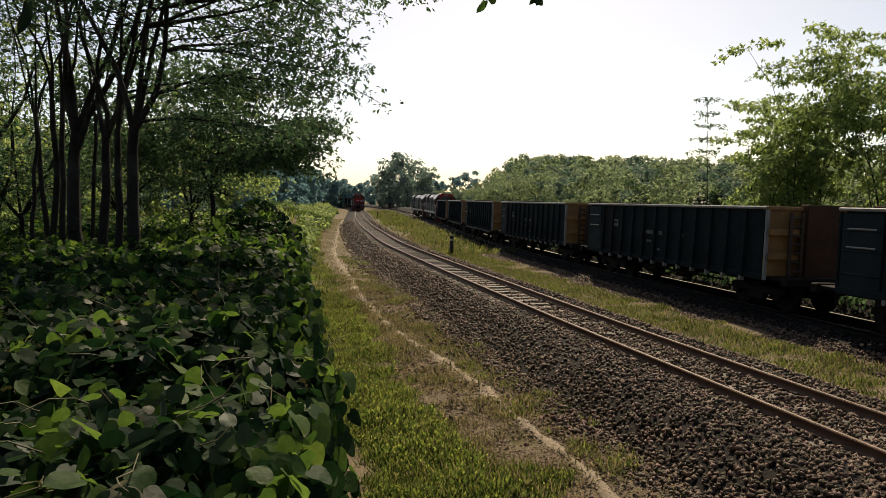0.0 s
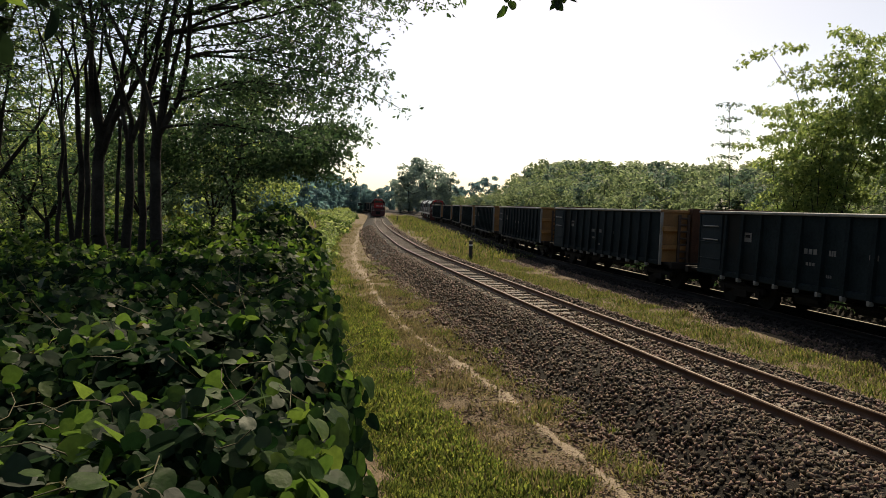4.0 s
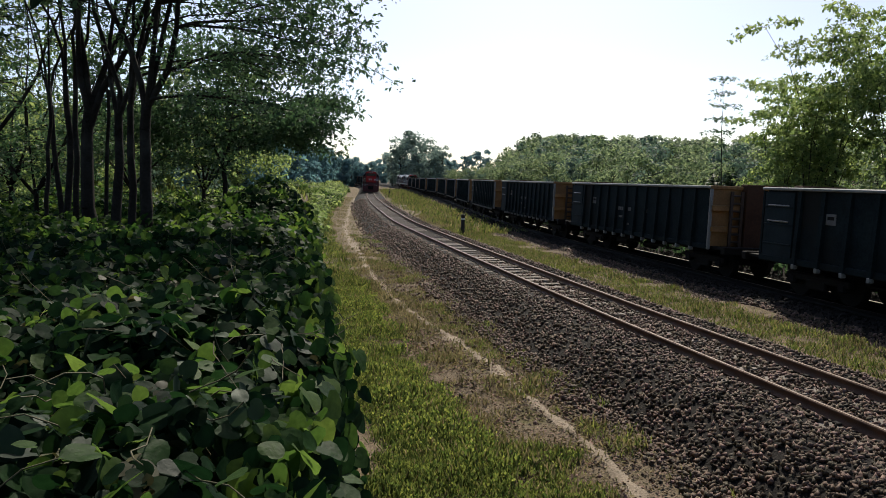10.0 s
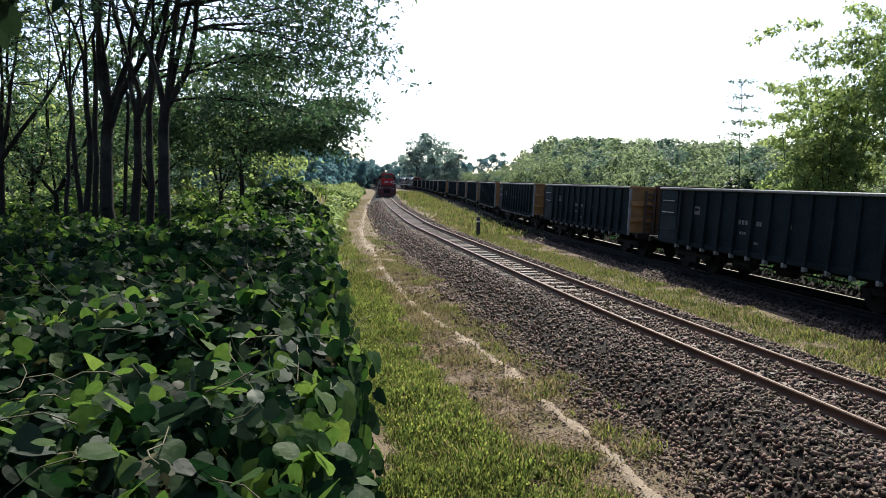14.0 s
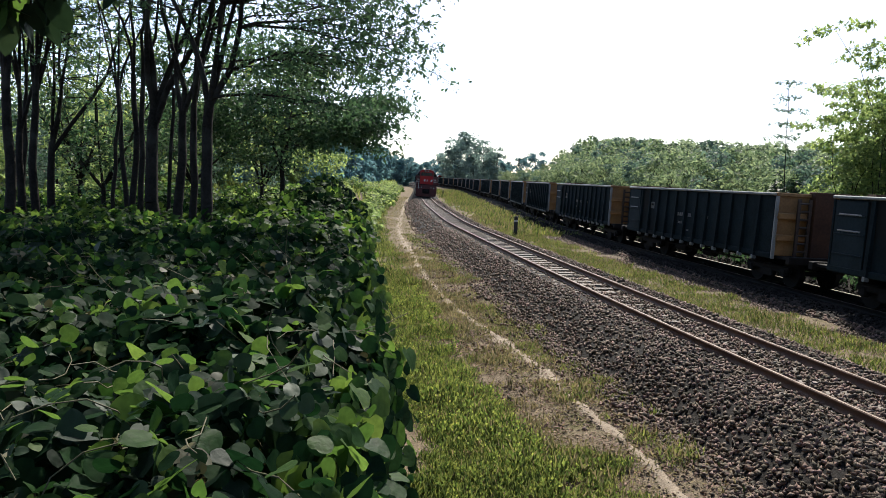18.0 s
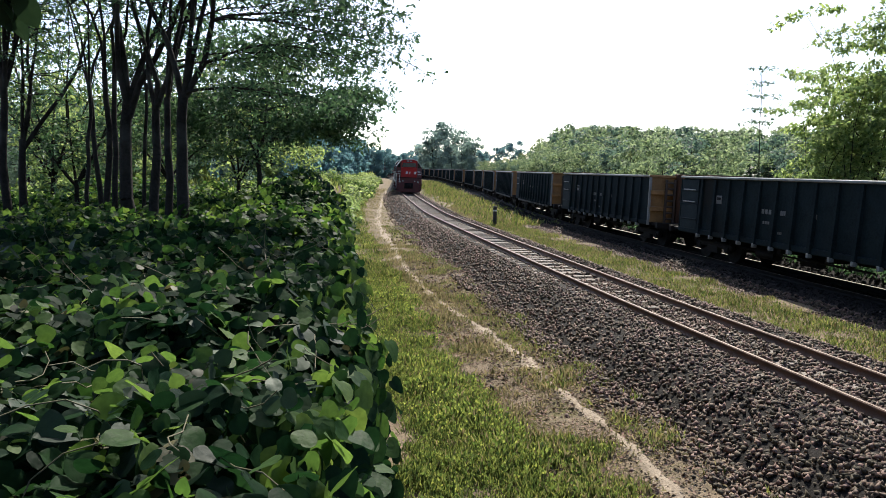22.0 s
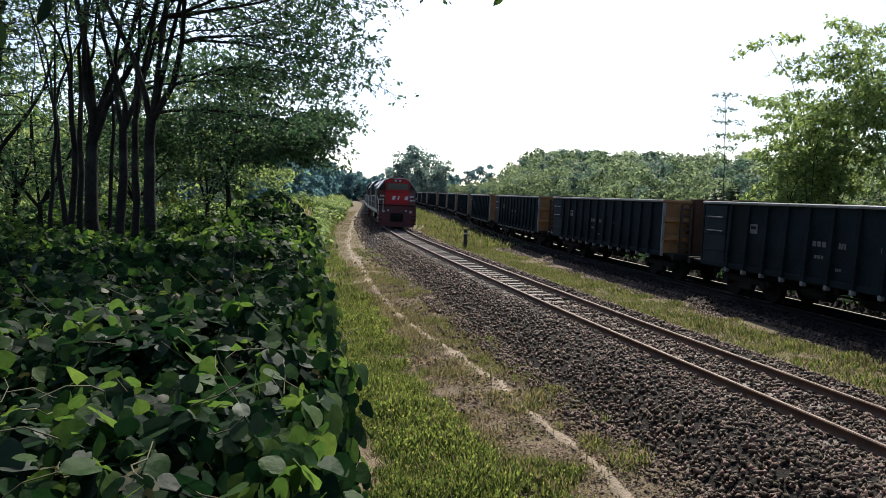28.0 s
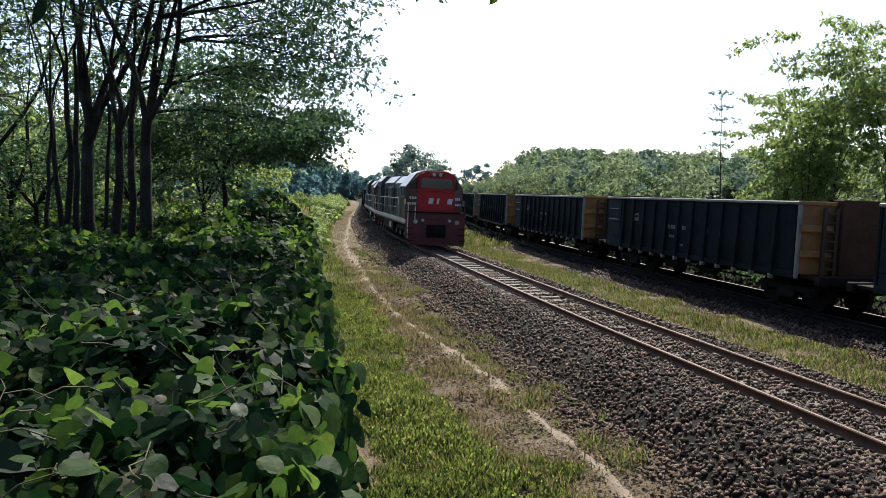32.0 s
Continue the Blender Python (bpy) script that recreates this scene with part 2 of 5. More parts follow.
class Shape:
    """Boxes, prisms and tubes gathered into one mesh."""

    def __init__(self):
        self.v, self.f = [], []

    def add(self, verts, faces):
        o = len(self.v)
        self.v += [tuple(p) for p in verts]
        self.f += [tuple(i + o for i in q) for q in faces]
        return self

    def box(self, x0, x1, y0, y1, z0, z1, bev=0.0):
        if bev <= 0:
            return self.add([(x, y, z) for x in (x0, x1) for y in (y0, y1) for z in (z0, z1)],
                            [(0, 1, 3, 2), (4, 6, 7, 5), (0, 4, 5, 1), (2, 3, 7, 6), (0, 2, 6, 4), (1, 5, 7, 3)])
        b = min(bev, (x1 - x0) / 3, (y1 - y0) / 3, (z1 - z0) / 3)
        rings = [(z0, b), (z0 + b, 0), (z1 - b, 0), (z1, b)]
        v = []
        for z, i in rings:
            x_, X, y_, Y = x0 + i, x1 - i, y0 + i, y1 - i
            v += [(x_ + b, y_, z), (X - b, y_, z), (X, y_ + b, z), (X, Y - b, z), (X - b, Y, z), (x_ + b, Y, z), (x_, Y - b, z), (x_, y_ + b, z)]
        f = [tuple(range(7, -1, -1)), tuple(range(24, 32))]
        for r in range(3):
            for i in range(8):
                j = (i + 1) % 8
                f.append((r * 8 + i, r * 8 + j, r * 8 + 8 + j, r * 8 + 8 + i))
        return self.add(v, f)

    def prism(self, profile, y0, y1):
        """A profile of (x, z), counter-clockwise seen from -y, drawn from y0 to y1."""
        n = len(profile)
        v = [(x, y0, z) for x, z in profile] + [(x, y1, z) for x, z in profile]
        f = [tuple(range(n)), tuple(range(2 * n - 1, n - 1, -1))]
        f += [(i, i + n, (i + 1) % n + n, (i + 1) % n) for i in range(n)]
        return self.add(v, f)

    def tube(self, p, q, r0, r1=None, n=8):
        r1 = r0 if r1 is None else r1
        p, q = Vector(p), Vector(q)
        d = (q - p).normalized()
        a = d.orthogonal().normalized()
        b = d.cross(a)
        ring = [a * math.cos(2 * math.pi * i / n) + b * math.sin(2 * math.pi * i / n) for i in range(n)]
        v = [p + e * r0 for e in ring] + [q + e * r1 for e in ring]
        f = [tuple(range(n - 1, -1, -1)), tuple(range(n, 2 * n))]
        f += [(i, (i + 1) % n, (i + 1) % n + n, i + n) for i in range(n)]
        return self.add(v, f)

    def mesh(self, name):
        me = bpy.data.meshes.new(name)
        me.from_pydata(self.v, [], self.f)
        me.update()
        return me


def part(name, shape, mat, parent=None, label=""):
    """One mesh object; a Shape or a mesh, under parent if there is one."""
    me = shape.mesh(name) if isinstance(shape, Shape) else shape
    if not me.materials:
        me.materials.append(mat)
    ob = new(name, me)
    if parent:
        ob.parent = parent
    return tagged(ob, label)


def leaf_cloud(name, place, normal, size, width=0.42, kind="plain", heading=None):
    """Leaves at places, facing along normals, each a folded blade. kind: plain (2 faces) or broad (4 faces)."""
    place, normal = np.asarray(place, float), np.asarray(normal, float)
    n = len(place)
    normal = normal / np.linalg.norm(normal, axis=1)[:, None]
    a = np.random.normal(size=(n, 3)) if heading is None else np.asarray(heading, float)
    a -= normal * (a * normal).sum(1)[:, None]
    a /= np.linalg.norm(a, axis=1)[:, None] + 1e-9
    b = np.cross(normal, a)
    size = np.broadcast_to(np.asarray(size, float), (n,))
    if kind == "plain":
        local = np.array([(0, 0, 0), (0.5, width, 0.10), (1, 0, -0.12), (0.5, -width, 0.10)])
        tri = np.array([(0, 2, 1), (0, 3, 2)])
        quad = np.zeros((0, 4), int)
    elif kind in ("round", "full"):
        # heart-shaped blade: stations along the midrib, wide near the notched base, drooping tip
        if kind == "full":
            along, wide, cross = (-0.07, 0.06, 0.24, 0.45, 0.65, 0.82, 0.93, 1.0), (0.52, 0.93, 1.1, 1.08, 0.9, 0.6, 0.3, 0.03), (-1.0, -0.55, 0.0, 0.55, 1.0)
        else:
            along, wide, cross = (-0.05, 0.14, 0.42, 0.7, 0.9, 1.0), (0.6, 1.05, 1.1, 0.84, 0.42, 0.04), (-1.0, 0.0, 1.0)
        local = np.array([(a + (0.1 if c == 0 and r == 0 else 0.0), c * width * w, 0.13 * abs(c) - 0.09 * c * c - 0.2 * a * a + 0.025 * c * math.sin(7 * a))
                          for r, (a, w) in enumerate(zip(along, wide)) for c in cross])
        m = len(cross)
        quad = np.array([(r * m + c, (r + 1) * m + c, (r + 1) * m + c + 1, r * m + c + 1) for r in range(len(along) - 1) for c in range(m - 1)])
        tri = np.zeros((0, 3), int)
    else:
        local = np.array([(0, 0, 0), (0.52, 0, -0.05), (1, 0, -0.16), (0.02, width * 0.72, 0.08), (0.5, width * 1.05, 0.07), (0.02, -width * 0.72, 0.08), (0.5, -width * 1.05, 0.07)])
        tri = np.array([(1, 2, 4), (1, 6, 2)])
        quad = np.array([(0, 1, 4, 3), (0, 5, 6, 1)])
    k = len(local)
    wob = 1 + np.random.normal(0, 0.12, (n, 1, 1))
    curl = np.random.uniform(0.3, 1.9, (n, 1, 1)) if kind in ("round", "full") else 1.0
    v = place[:, None] + size[:, None, None] * (local[None, :, 0, None] * a[:, None] + local[None, :, 1, None] * b[:, None] * wob + local[None, :, 2, None] * curl * normal[:, None])
    off = np.arange(n)[:, None, None] * k
    return mesh_np(name, v.reshape(-1, 3), (tri[None] + off).reshape(-1, 3), (quad[None] + off).reshape(-1, 4))


def tubes(name, segs, n=6):
    """Tapered limbs: rows of (p, q, r0, r1)."""
    p, q = np.array([s[0] for s in segs]), np.array([s[1] for s in segs])
    r0, r1 = np.array([s[2] for s in segs]), np.array([s[3] for s in segs])
    d = q - p
    d /= np.linalg.norm(d, axis=1)[:, None] + 1e-9
    ref = np.where(abs(d[:, 2:3]) > 0.9, [[1.0, 0, 0]], [[0, 0, 1.0]])
    a = np.cross(d, ref)
    a /= np.linalg.norm(a, axis=1)[:, None]
    b = np.cross(d, a)
    w = 2 * np.pi * np.arange(n) / n
    ring = a[:, None] * np.cos(w)[None, :, None] + b[:, None] * np.sin(w)[None, :, None]
    v = np.concatenate([p[:, None] + ring * r0[:, None, None], q[:, None] + ring * r1[:, None, None]], 1)
    i = np.arange(n)
    quad = np.stack([i, i + n, (i + 1) % n + n, (i + 1) % n], 1)
    return smooth(mesh_np(name, v.reshape(-1, 3), (quad[None] + np.arange(len(segs))[:, None, None] * 2 * n).reshape(-1, 4)))


# ---- the two railway lines ----
def spline(points):
    """A smooth line through points, sampled every 0.5 m: places (n, 2) and arc lengths."""
    p = np.array(points, float)
    t = np.concatenate([[0], np.cumsum(np.hypot(*np.diff(p, axis=0).T))])
    n, h = len(t), np.diff(t)
    a, b = np.zeros((n, n)), np.zeros((n, 2))
    a[0, 0] = a[-1, -1] = 1
    for i in range(1, n - 1):
        a[i, i - 1:i + 2] = h[i - 1], 2 * (h[i - 1] + h[i]), h[i]
        b[i] = 3 * ((p[i + 1] - p[i]) / h[i] - (p[i] - p[i - 1]) / h[i - 1])
    c = np.linalg.solve(a, b)
    u = np.arange(0, t[-1], 0.5)
    k = np.clip(np.searchsorted(t, u, "right") - 1, 0, n - 2)
    d, hk = (u - t[k])[:, None], h[k][:, None]
    s = (p[k + 1] - p[k]) / hk - hk * (2 * c[k] + c[k + 1]) / 3
    q = p[k] + s * d + c[k] * d ** 2 + (c[k + 1] - c[k]) / (3 * hk) * d ** 3
    return q, np.concatenate([[0], np.cumsum(np.hypot(*np.diff(q, axis=0).T))])
NEAR = spline([(16, -40), (10.6, -15), (7.1, 0), (5.0, 9), (3.75, 14.3), (2.4, 20.5), (0.9, 27.5), (-0.65, 35), (-2.05, 42), (-4.05, 55), (-5.65, 66), (-7.45, 80), (-9.05, 93), (-11.7, 118), (-15.3, 152), (-21, 200), (-33, 260), (-56, 330), (-90, 390), (-150, 470)])
FAR = spline([(82.5, -340), (21.5, -40), (16.4, -15), (13.4, 0), (10.25, 16.2), (8.55, 25), (6.75, 34.6), (5.2, 45), (4.0, 56), (3.05, 68), (2.0, 83), (0.1, 105), (-1.9, 120), (-4, 142), (-6.7, 169), (-10.3, 197), (-16.5, 232), (-27, 275), (-42, 320), (-70, 380), (-125, 470), (-165, 520)])
def on(line, s):
    q, l = line
    return np.array([np.interp(s, l, q[:, 0]), np.interp(s, l, q[:, 1])])


def frame_of(line):
    """Places, arc lengths, unit headings and right-hand normals along a line."""
    q, l = line
    d = np.gradient(q, axis=0)
    d /= np.linalg.norm(d, axis=1)[:, None]
    return q, l, d, np.stack([d[:, 1], -d[:, 0]], 1)


def offset_of(line, x, y):
    """Signed distance of points from a line, positive to its right, and the arc length there."""
    q, l, d, r = frame_of(line)
    q, l, r = q[::2], l[::2], r[::2]
    p = np.stack([np.ravel(x), np.ravel(y)], 1)
    u, s = np.empty(len(p)), np.empty(len(p))
    for i in range(0, len(p), 8000):
        w = p[i:i + 8000, None] - q[None]
        k = (w ** 2).sum(2).argmin(1)
        u[i:i + 8000] = (w[np.arange(len(k)), k] * r[k]).sum(1)
        far = np.sqrt((w[np.arange(len(k)), k] ** 2).sum(1))
        u[i:i + 8000] = np.where(abs(u[i:i + 8000]) < far * 0.7, np.sign(u[i:i + 8000]) * far, u[i:i + 8000])
        s[i:i + 8000] = l[k]
    return u, s


NEAR_S0 = np.interp(0, NEAR[0][:, 1], NEAR[1])
FAR_S0 = np.interp(-40, FAR[0][:, 1], FAR[1])
CANT = 1.5
FAR_Z = -0.25          # the second line lies lower


def step(a, b, v):
    k = np.clip((v - a) / (b - a), 0, 1)
    return k * k * (3 - 2 * k)


def wave(x, y, k=1.0):
    """A cheap smooth unevenness between -1 and 1."""
    return (np.sin(1.3 * k * x + 0.7 * k * y) + np.sin(-0.8 * k * x + 1.9 * k * y + 1.3) + np.sin(2.7 * k * x - 1.1 * k * y + 0.4) * 0.6 + np.sin(3.9 * k * y + 2.1 * k * x) * 0.4) / 3


def ground_z(x, y):
    x, y = np.ravel(x), np.ravel(y)
    u, s = offset_of(NEAR, x, y)
    v, s2 = offset_of(FAR, x, y)
    z = np.full(len(x), -0.62) + 0.05 * wave(x, y, 0.9) + 0.02 * wave(x, y, 3.1)
    bank = step(-6.2, -6.75, u + 0.1 * wave(x, y, 1.7)) * (1.6 - 0.9 * step(55, 110, y))
    z = z + bank - 2.0 * step(-16, -45, u)
    z = z + 0.06 * step(0.5, 3.0, u) * step(-0.5, -3.0, v)
    z = z + 5.0 * step(25, 140, v) * step(-40, 20, y)
    return z


def axis_points(near0, near1, fine, far):
    """Grid lines: fine between near0 and near1, wider and wider out to far."""
    mid = np.arange(near0, near1, fine)
    out, g, p = [], fine, near1
    while p < far:
        out.append(p)
        g *= 1.25
        p += g
    back, g, p = [], fine, near0 - fine
    while p > -far:
        back.append(p)
        g *= 1.25
        p -= g
    return np.array(back[::-1] + list(mid) + out)


def build_ground():
    gx, gy = axis_points(-14, 18, 0.22, 3000), axis_points(-2, 62, 0.3, 3000)
    X, Y = np.meshgrid(gx, gy)
    Z = ground_z(X, Y)
    v = np.stack([X.ravel(), Y.ravel(), Z], 1)
    nx, ny = len(gx), len(gy)
    i = (np.arange(ny - 1)[:, None] * nx + np.arange(nx - 1)[None]).ravel()
    me = smooth(mesh_np("ground", v, np.stack([i, i + 1, i + nx + 1, i + nx], 1)))
    tagged(part("ground", me, M_SOIL), "dry trackside soil with sparse weeds and dead grass", "ground", kind="structure")


def sweep(line, y0, y1, profile, closed=True, z=0.0, every=1):
    """A profile of (offset, height) drawn along a line between two y; returns a mesh."""
    q, l, d, r = frame_of(line)
    keep = np.where((q[:, 1] >= y0) & (q[:, 1] <= y1))[0][::every]
    q, r = q[keep], r[keep]
    pr = np.array(profile)
    n, k = len(q), len(pr)
    v = np.zeros((n, k, 3))
    v[:, :, :2] = q[:, None] + r[:, None] * pr[None, :, 0, None]
    v[:, :, 2] = pr[None, :, 1] + z
    a = np.arange(k if closed else k - 1)
    b = (a + 1) % k
    quad = (np.arange(n - 1)[:, None] * k)[:, :, None] + np.stack([a, b, b + k, a + k], 1)[None]
    quad = quad.reshape(-1, 4)
    return mesh_np("sweep", v.reshape(-1, 3), quad)


RAIL_FOOT = [(-0.055, -0.14), (0.055, -0.14), (0.055, -0.128), (0.012, -0.115), (0.012, -0.045), (0.032, -0.035), (0.032, -0.006), (-0.032, -0.006), (-0.032, -0.035), (-0.012, -0.045), (-0.012, -0.115), (-0.055, -0.128)]
RAIL_HEAD = [(-0.022, -0.008), (0.022, -0.008), (0.022, -0.002), (0.017, 0.0), (-0.017, 0.0), (-0.022, -0.002)]
BED = [(-2.6, -0.85), (-2.35, -0.66), (-1.6, -0.2), (-1.3, -0.14), (-0.62, -0.15), (-0.5, -0.2), (0.5, -0.2), (0.62, -0.15), (1.3, -0.14), (1.55, -0.22), (2.1, -0.58), (2.3, -0.85)]
BED_FAR = [(-2.7, -0.85), (-2.4, -0.62), (-1.6, -0.2), (-1.3, -0.14), (-0.62, -0.15), (-0.5, -0.2), (0.5, -0.2), (0.62, -0.15), (0.8, -0.22), (1.35, -0.25), (1.55, -0.2), (1.95, 0.2), (2.9, 0.55), (4.4, 0.5), (6.5, -0.85)]
G = 1.067 / 2 + 0.03


def build_line(line, y0, y1, bed, label, z=0.0, steel=None):
    track = tagged(new("railway_track"), label, "railway track", "railway lines", "structure")
    part("ballast_bed", sweep(line, y0, y1, bed, False, z, every=2), M_BED, track, "crushed stone bed, shadow between the stones in its colour")
    for side in (-G, G):
        # steel, when given, puts the train's shadow into the rail colour
        rail = part("rail", sweep(line, y0, y1, [(o + side, h) for o, h in RAIL_FOOT], z=z, every=3), steel or M_RAIL, track, "brown rusty steel rail" if steel is None else "steel rail with the train shadow in its dark colour")
        part("rail_head", sweep(line, y0, y1, [(o + side, h) for o, h in RAIL_HEAD], z=z, every=3), M_RAILTOP, rail, "polished running surface")
    return track


def build_sleepers(line, track, s0, count):
    sh = Shape()
    sh.prism([(-1.0, -0.33), (1.0, -0.33), (1.0, -0.17), (0.95, -0.145), (-0.95, -0.145), (-1.0, -0.17)], -0.11, 0.11)
    me = sh.mesh("sleeper")
    me.materials.append(M_SLEEPER)
    clip = Shape()
    for g in (-G, G):
        for o in (-0.085, 0.085):
            clip.box(g + o - 0.03, g + o + 0.03, -0.05, 0.05, -0.146, -0.115, 0.008)
    cm = clip.mesh("rail_clips")
    cm.materials.append(M_IRON)
    q, l = line
    for i in range(count):
        s = s0 + 0.62 * i + random.uniform(-0.03, 0.03)
        x, y = on(line, s)
        x2, y2 = on(line, s + 0.5)
        m = pose(x, y, random.uniform(-0.012, 0.006), 0, 0, math.degrees(math.atan2(-(x2 - x), y2 - y)) + random.uniform(-1, 1))
        ob = new("sleeper", me)
        ob.parent, ob.matrix_basis = track, m
        if i < 70:
            c = new("rail_clip", cm)
            c.parent = ob


def stones(name, n, pick, size):
    """Crushed stones: n eight-sided lumps at the places that pick(n) gives."""
    p = pick(n)
    base = np.array([(1, 0, 0), (-1, 0, 0), (0, 1, 0), (0, -1, 0), (0, 0, 1), (0, 0, -1)], float)
    tri = np.array([(0, 2, 4), (2, 1, 4), (1, 3, 4), (3, 0, 4), (2, 0, 5), (1, 2, 5), (3, 1, 5), (0, 3, 5)])
    sc = size(p)[:, None, None] * np.random.uniform(0.4, 1.35, (n, 6, 1))
    w = np.random.normal(size=(n, 4))
    w /= np.linalg.norm(w, axis=1)[:, None]
    a, b, c, d = w.T
    rot = np.stack([np.stack([1 - 2 * (c * c + d * d), 2 * (b * c - a * d), 2 * (b * d + a * c)], 1),
                    np.stack([2 * (b * c + a * d), 1 - 2 * (b * b + d * d), 2 * (c * d - a * b)], 1),
                    np.stack([2 * (b * d - a * c), 2 * (c * d + a * b), 1 - 2 * (b * b + c * c)], 1)], 1)
    v = p[:, None] + np.einsum("nij,nkj->nki", rot, base[None] * sc * np.array([1.25, 0.95, 0.7]))
    return mesh_np(name, v.reshape(-1, 3), (tri[None] + np.arange(n)[:, None, None] * 6).reshape(-1, 3))


def bed_stones(line, y0, y1, bed, n, power=1.6, spill=0.0, drop=0.0):
    """Stones over a ballast bed, thicker on the ground near y0."""
    q, l, d, r = frame_of(line)
    prof = np.array(bed)

    def pick(n):
        k = np.random.uniform(size=n) ** power
        s = np.interp(y0 + (y1 - y0) * k, q[:, 1], l)
        u = np.random.uniform(prof[0, 0] - spill * 0.2, prof[-1, 0], n)
        far = np.random.uniform(size=n) < 0.03
        u = np.where(far & (spill > 0), -np.abs(np.random.normal(2.5, 0.5, n)), u)
        x, y = np.interp(s, l, q[:, 0]), np.interp(s, l, q[:, 1])
        rx, ry = np.interp(s, l, r[:, 0]), np.interp(s, l, r[:, 1])
        z = np.maximum(np.interp(u, prof[:, 0], prof[:, 1]), -0.6 - drop) + drop + np.random.uniform(-0.02, 0.035, n)
        z = z - 0.05 * step(13, 24, y) * (np.abs(u) < 1.0)
        hit = (np.abs(np.abs(u) - G) < 0.075)
        u = np.where(hit, u + 0.16 * np.sign(u) * np.random.choice([-1, 1], n), u)
        return np.stack([x + rx * u, y + ry * u, z], 1)

    return stones("ballast_stones", n, pick, lambda p: 0.042 + 0.0008 * np.clip(p[:, 1] - 9, 0, 60))


# ---- trains ----
WAGON_PITCH, WAGON_LEN, WAGON_TOP, WAGON_SILL = 13.9, 11.36, 2.71, 0.8


def bogie(parent, y, gauge=0.56, wheel_r=0.42, wheelbase=1.75, detail=True):
    b = Shape()
    for sx in (-1, 1):
        x = sx * 0.82
        b.box(x - 0.07, x + 0.07, y - wheelbase / 2 - 0.25, y + wheelbase / 2 + 0.25, 0.42, 0.60, 0.03)
        b.box(x - 0.08, x + 0.08, y - 0.35, y + 0.35, 0.24, 0.5, 0.03)
        for w in (-1, 1):
            b.box(x - 0.1, x + 0.1, y + w * wheelbase / 2 - 0.14, y + w * wheelbase / 2 + 0.14, 0.30, 0.54, 0.04)
    b.box(-0.85, 0.85, y - 0.2, y + 0.2, 0.42, 0.66, 0.03)
    b.box(-0.6, 0.6, y - 0.3, y + 0.3, 0.6, 0.95, 0.03)
    bo = part("bogie", b, M_IRON, parent, "dark iron bogie frame")
    for w in (-1, 1):
        s = Shape()
        yy = y + w * wheelbase / 2
        for sx in (-1, 1):
            s.tube((sx * (gauge - 0.06), yy, wheel_r), (sx * (gauge + 0.07), yy, wheel_r), wheel_r, wheel_r, 20)
            s.tube((sx * (gauge - 0.09), yy, wheel_r), (sx * (gauge - 0.06), yy, wheel_r), wheel_r + 0.025, wheel_r + 0.025, 20)
        s.tube((-0.85, yy, wheel_r), (0.85, yy, wheel_r), 0.07, 0.07, 10)
        part("wheelset", s, M_IRON, bo, "steel wheels on an axle")
    return bo


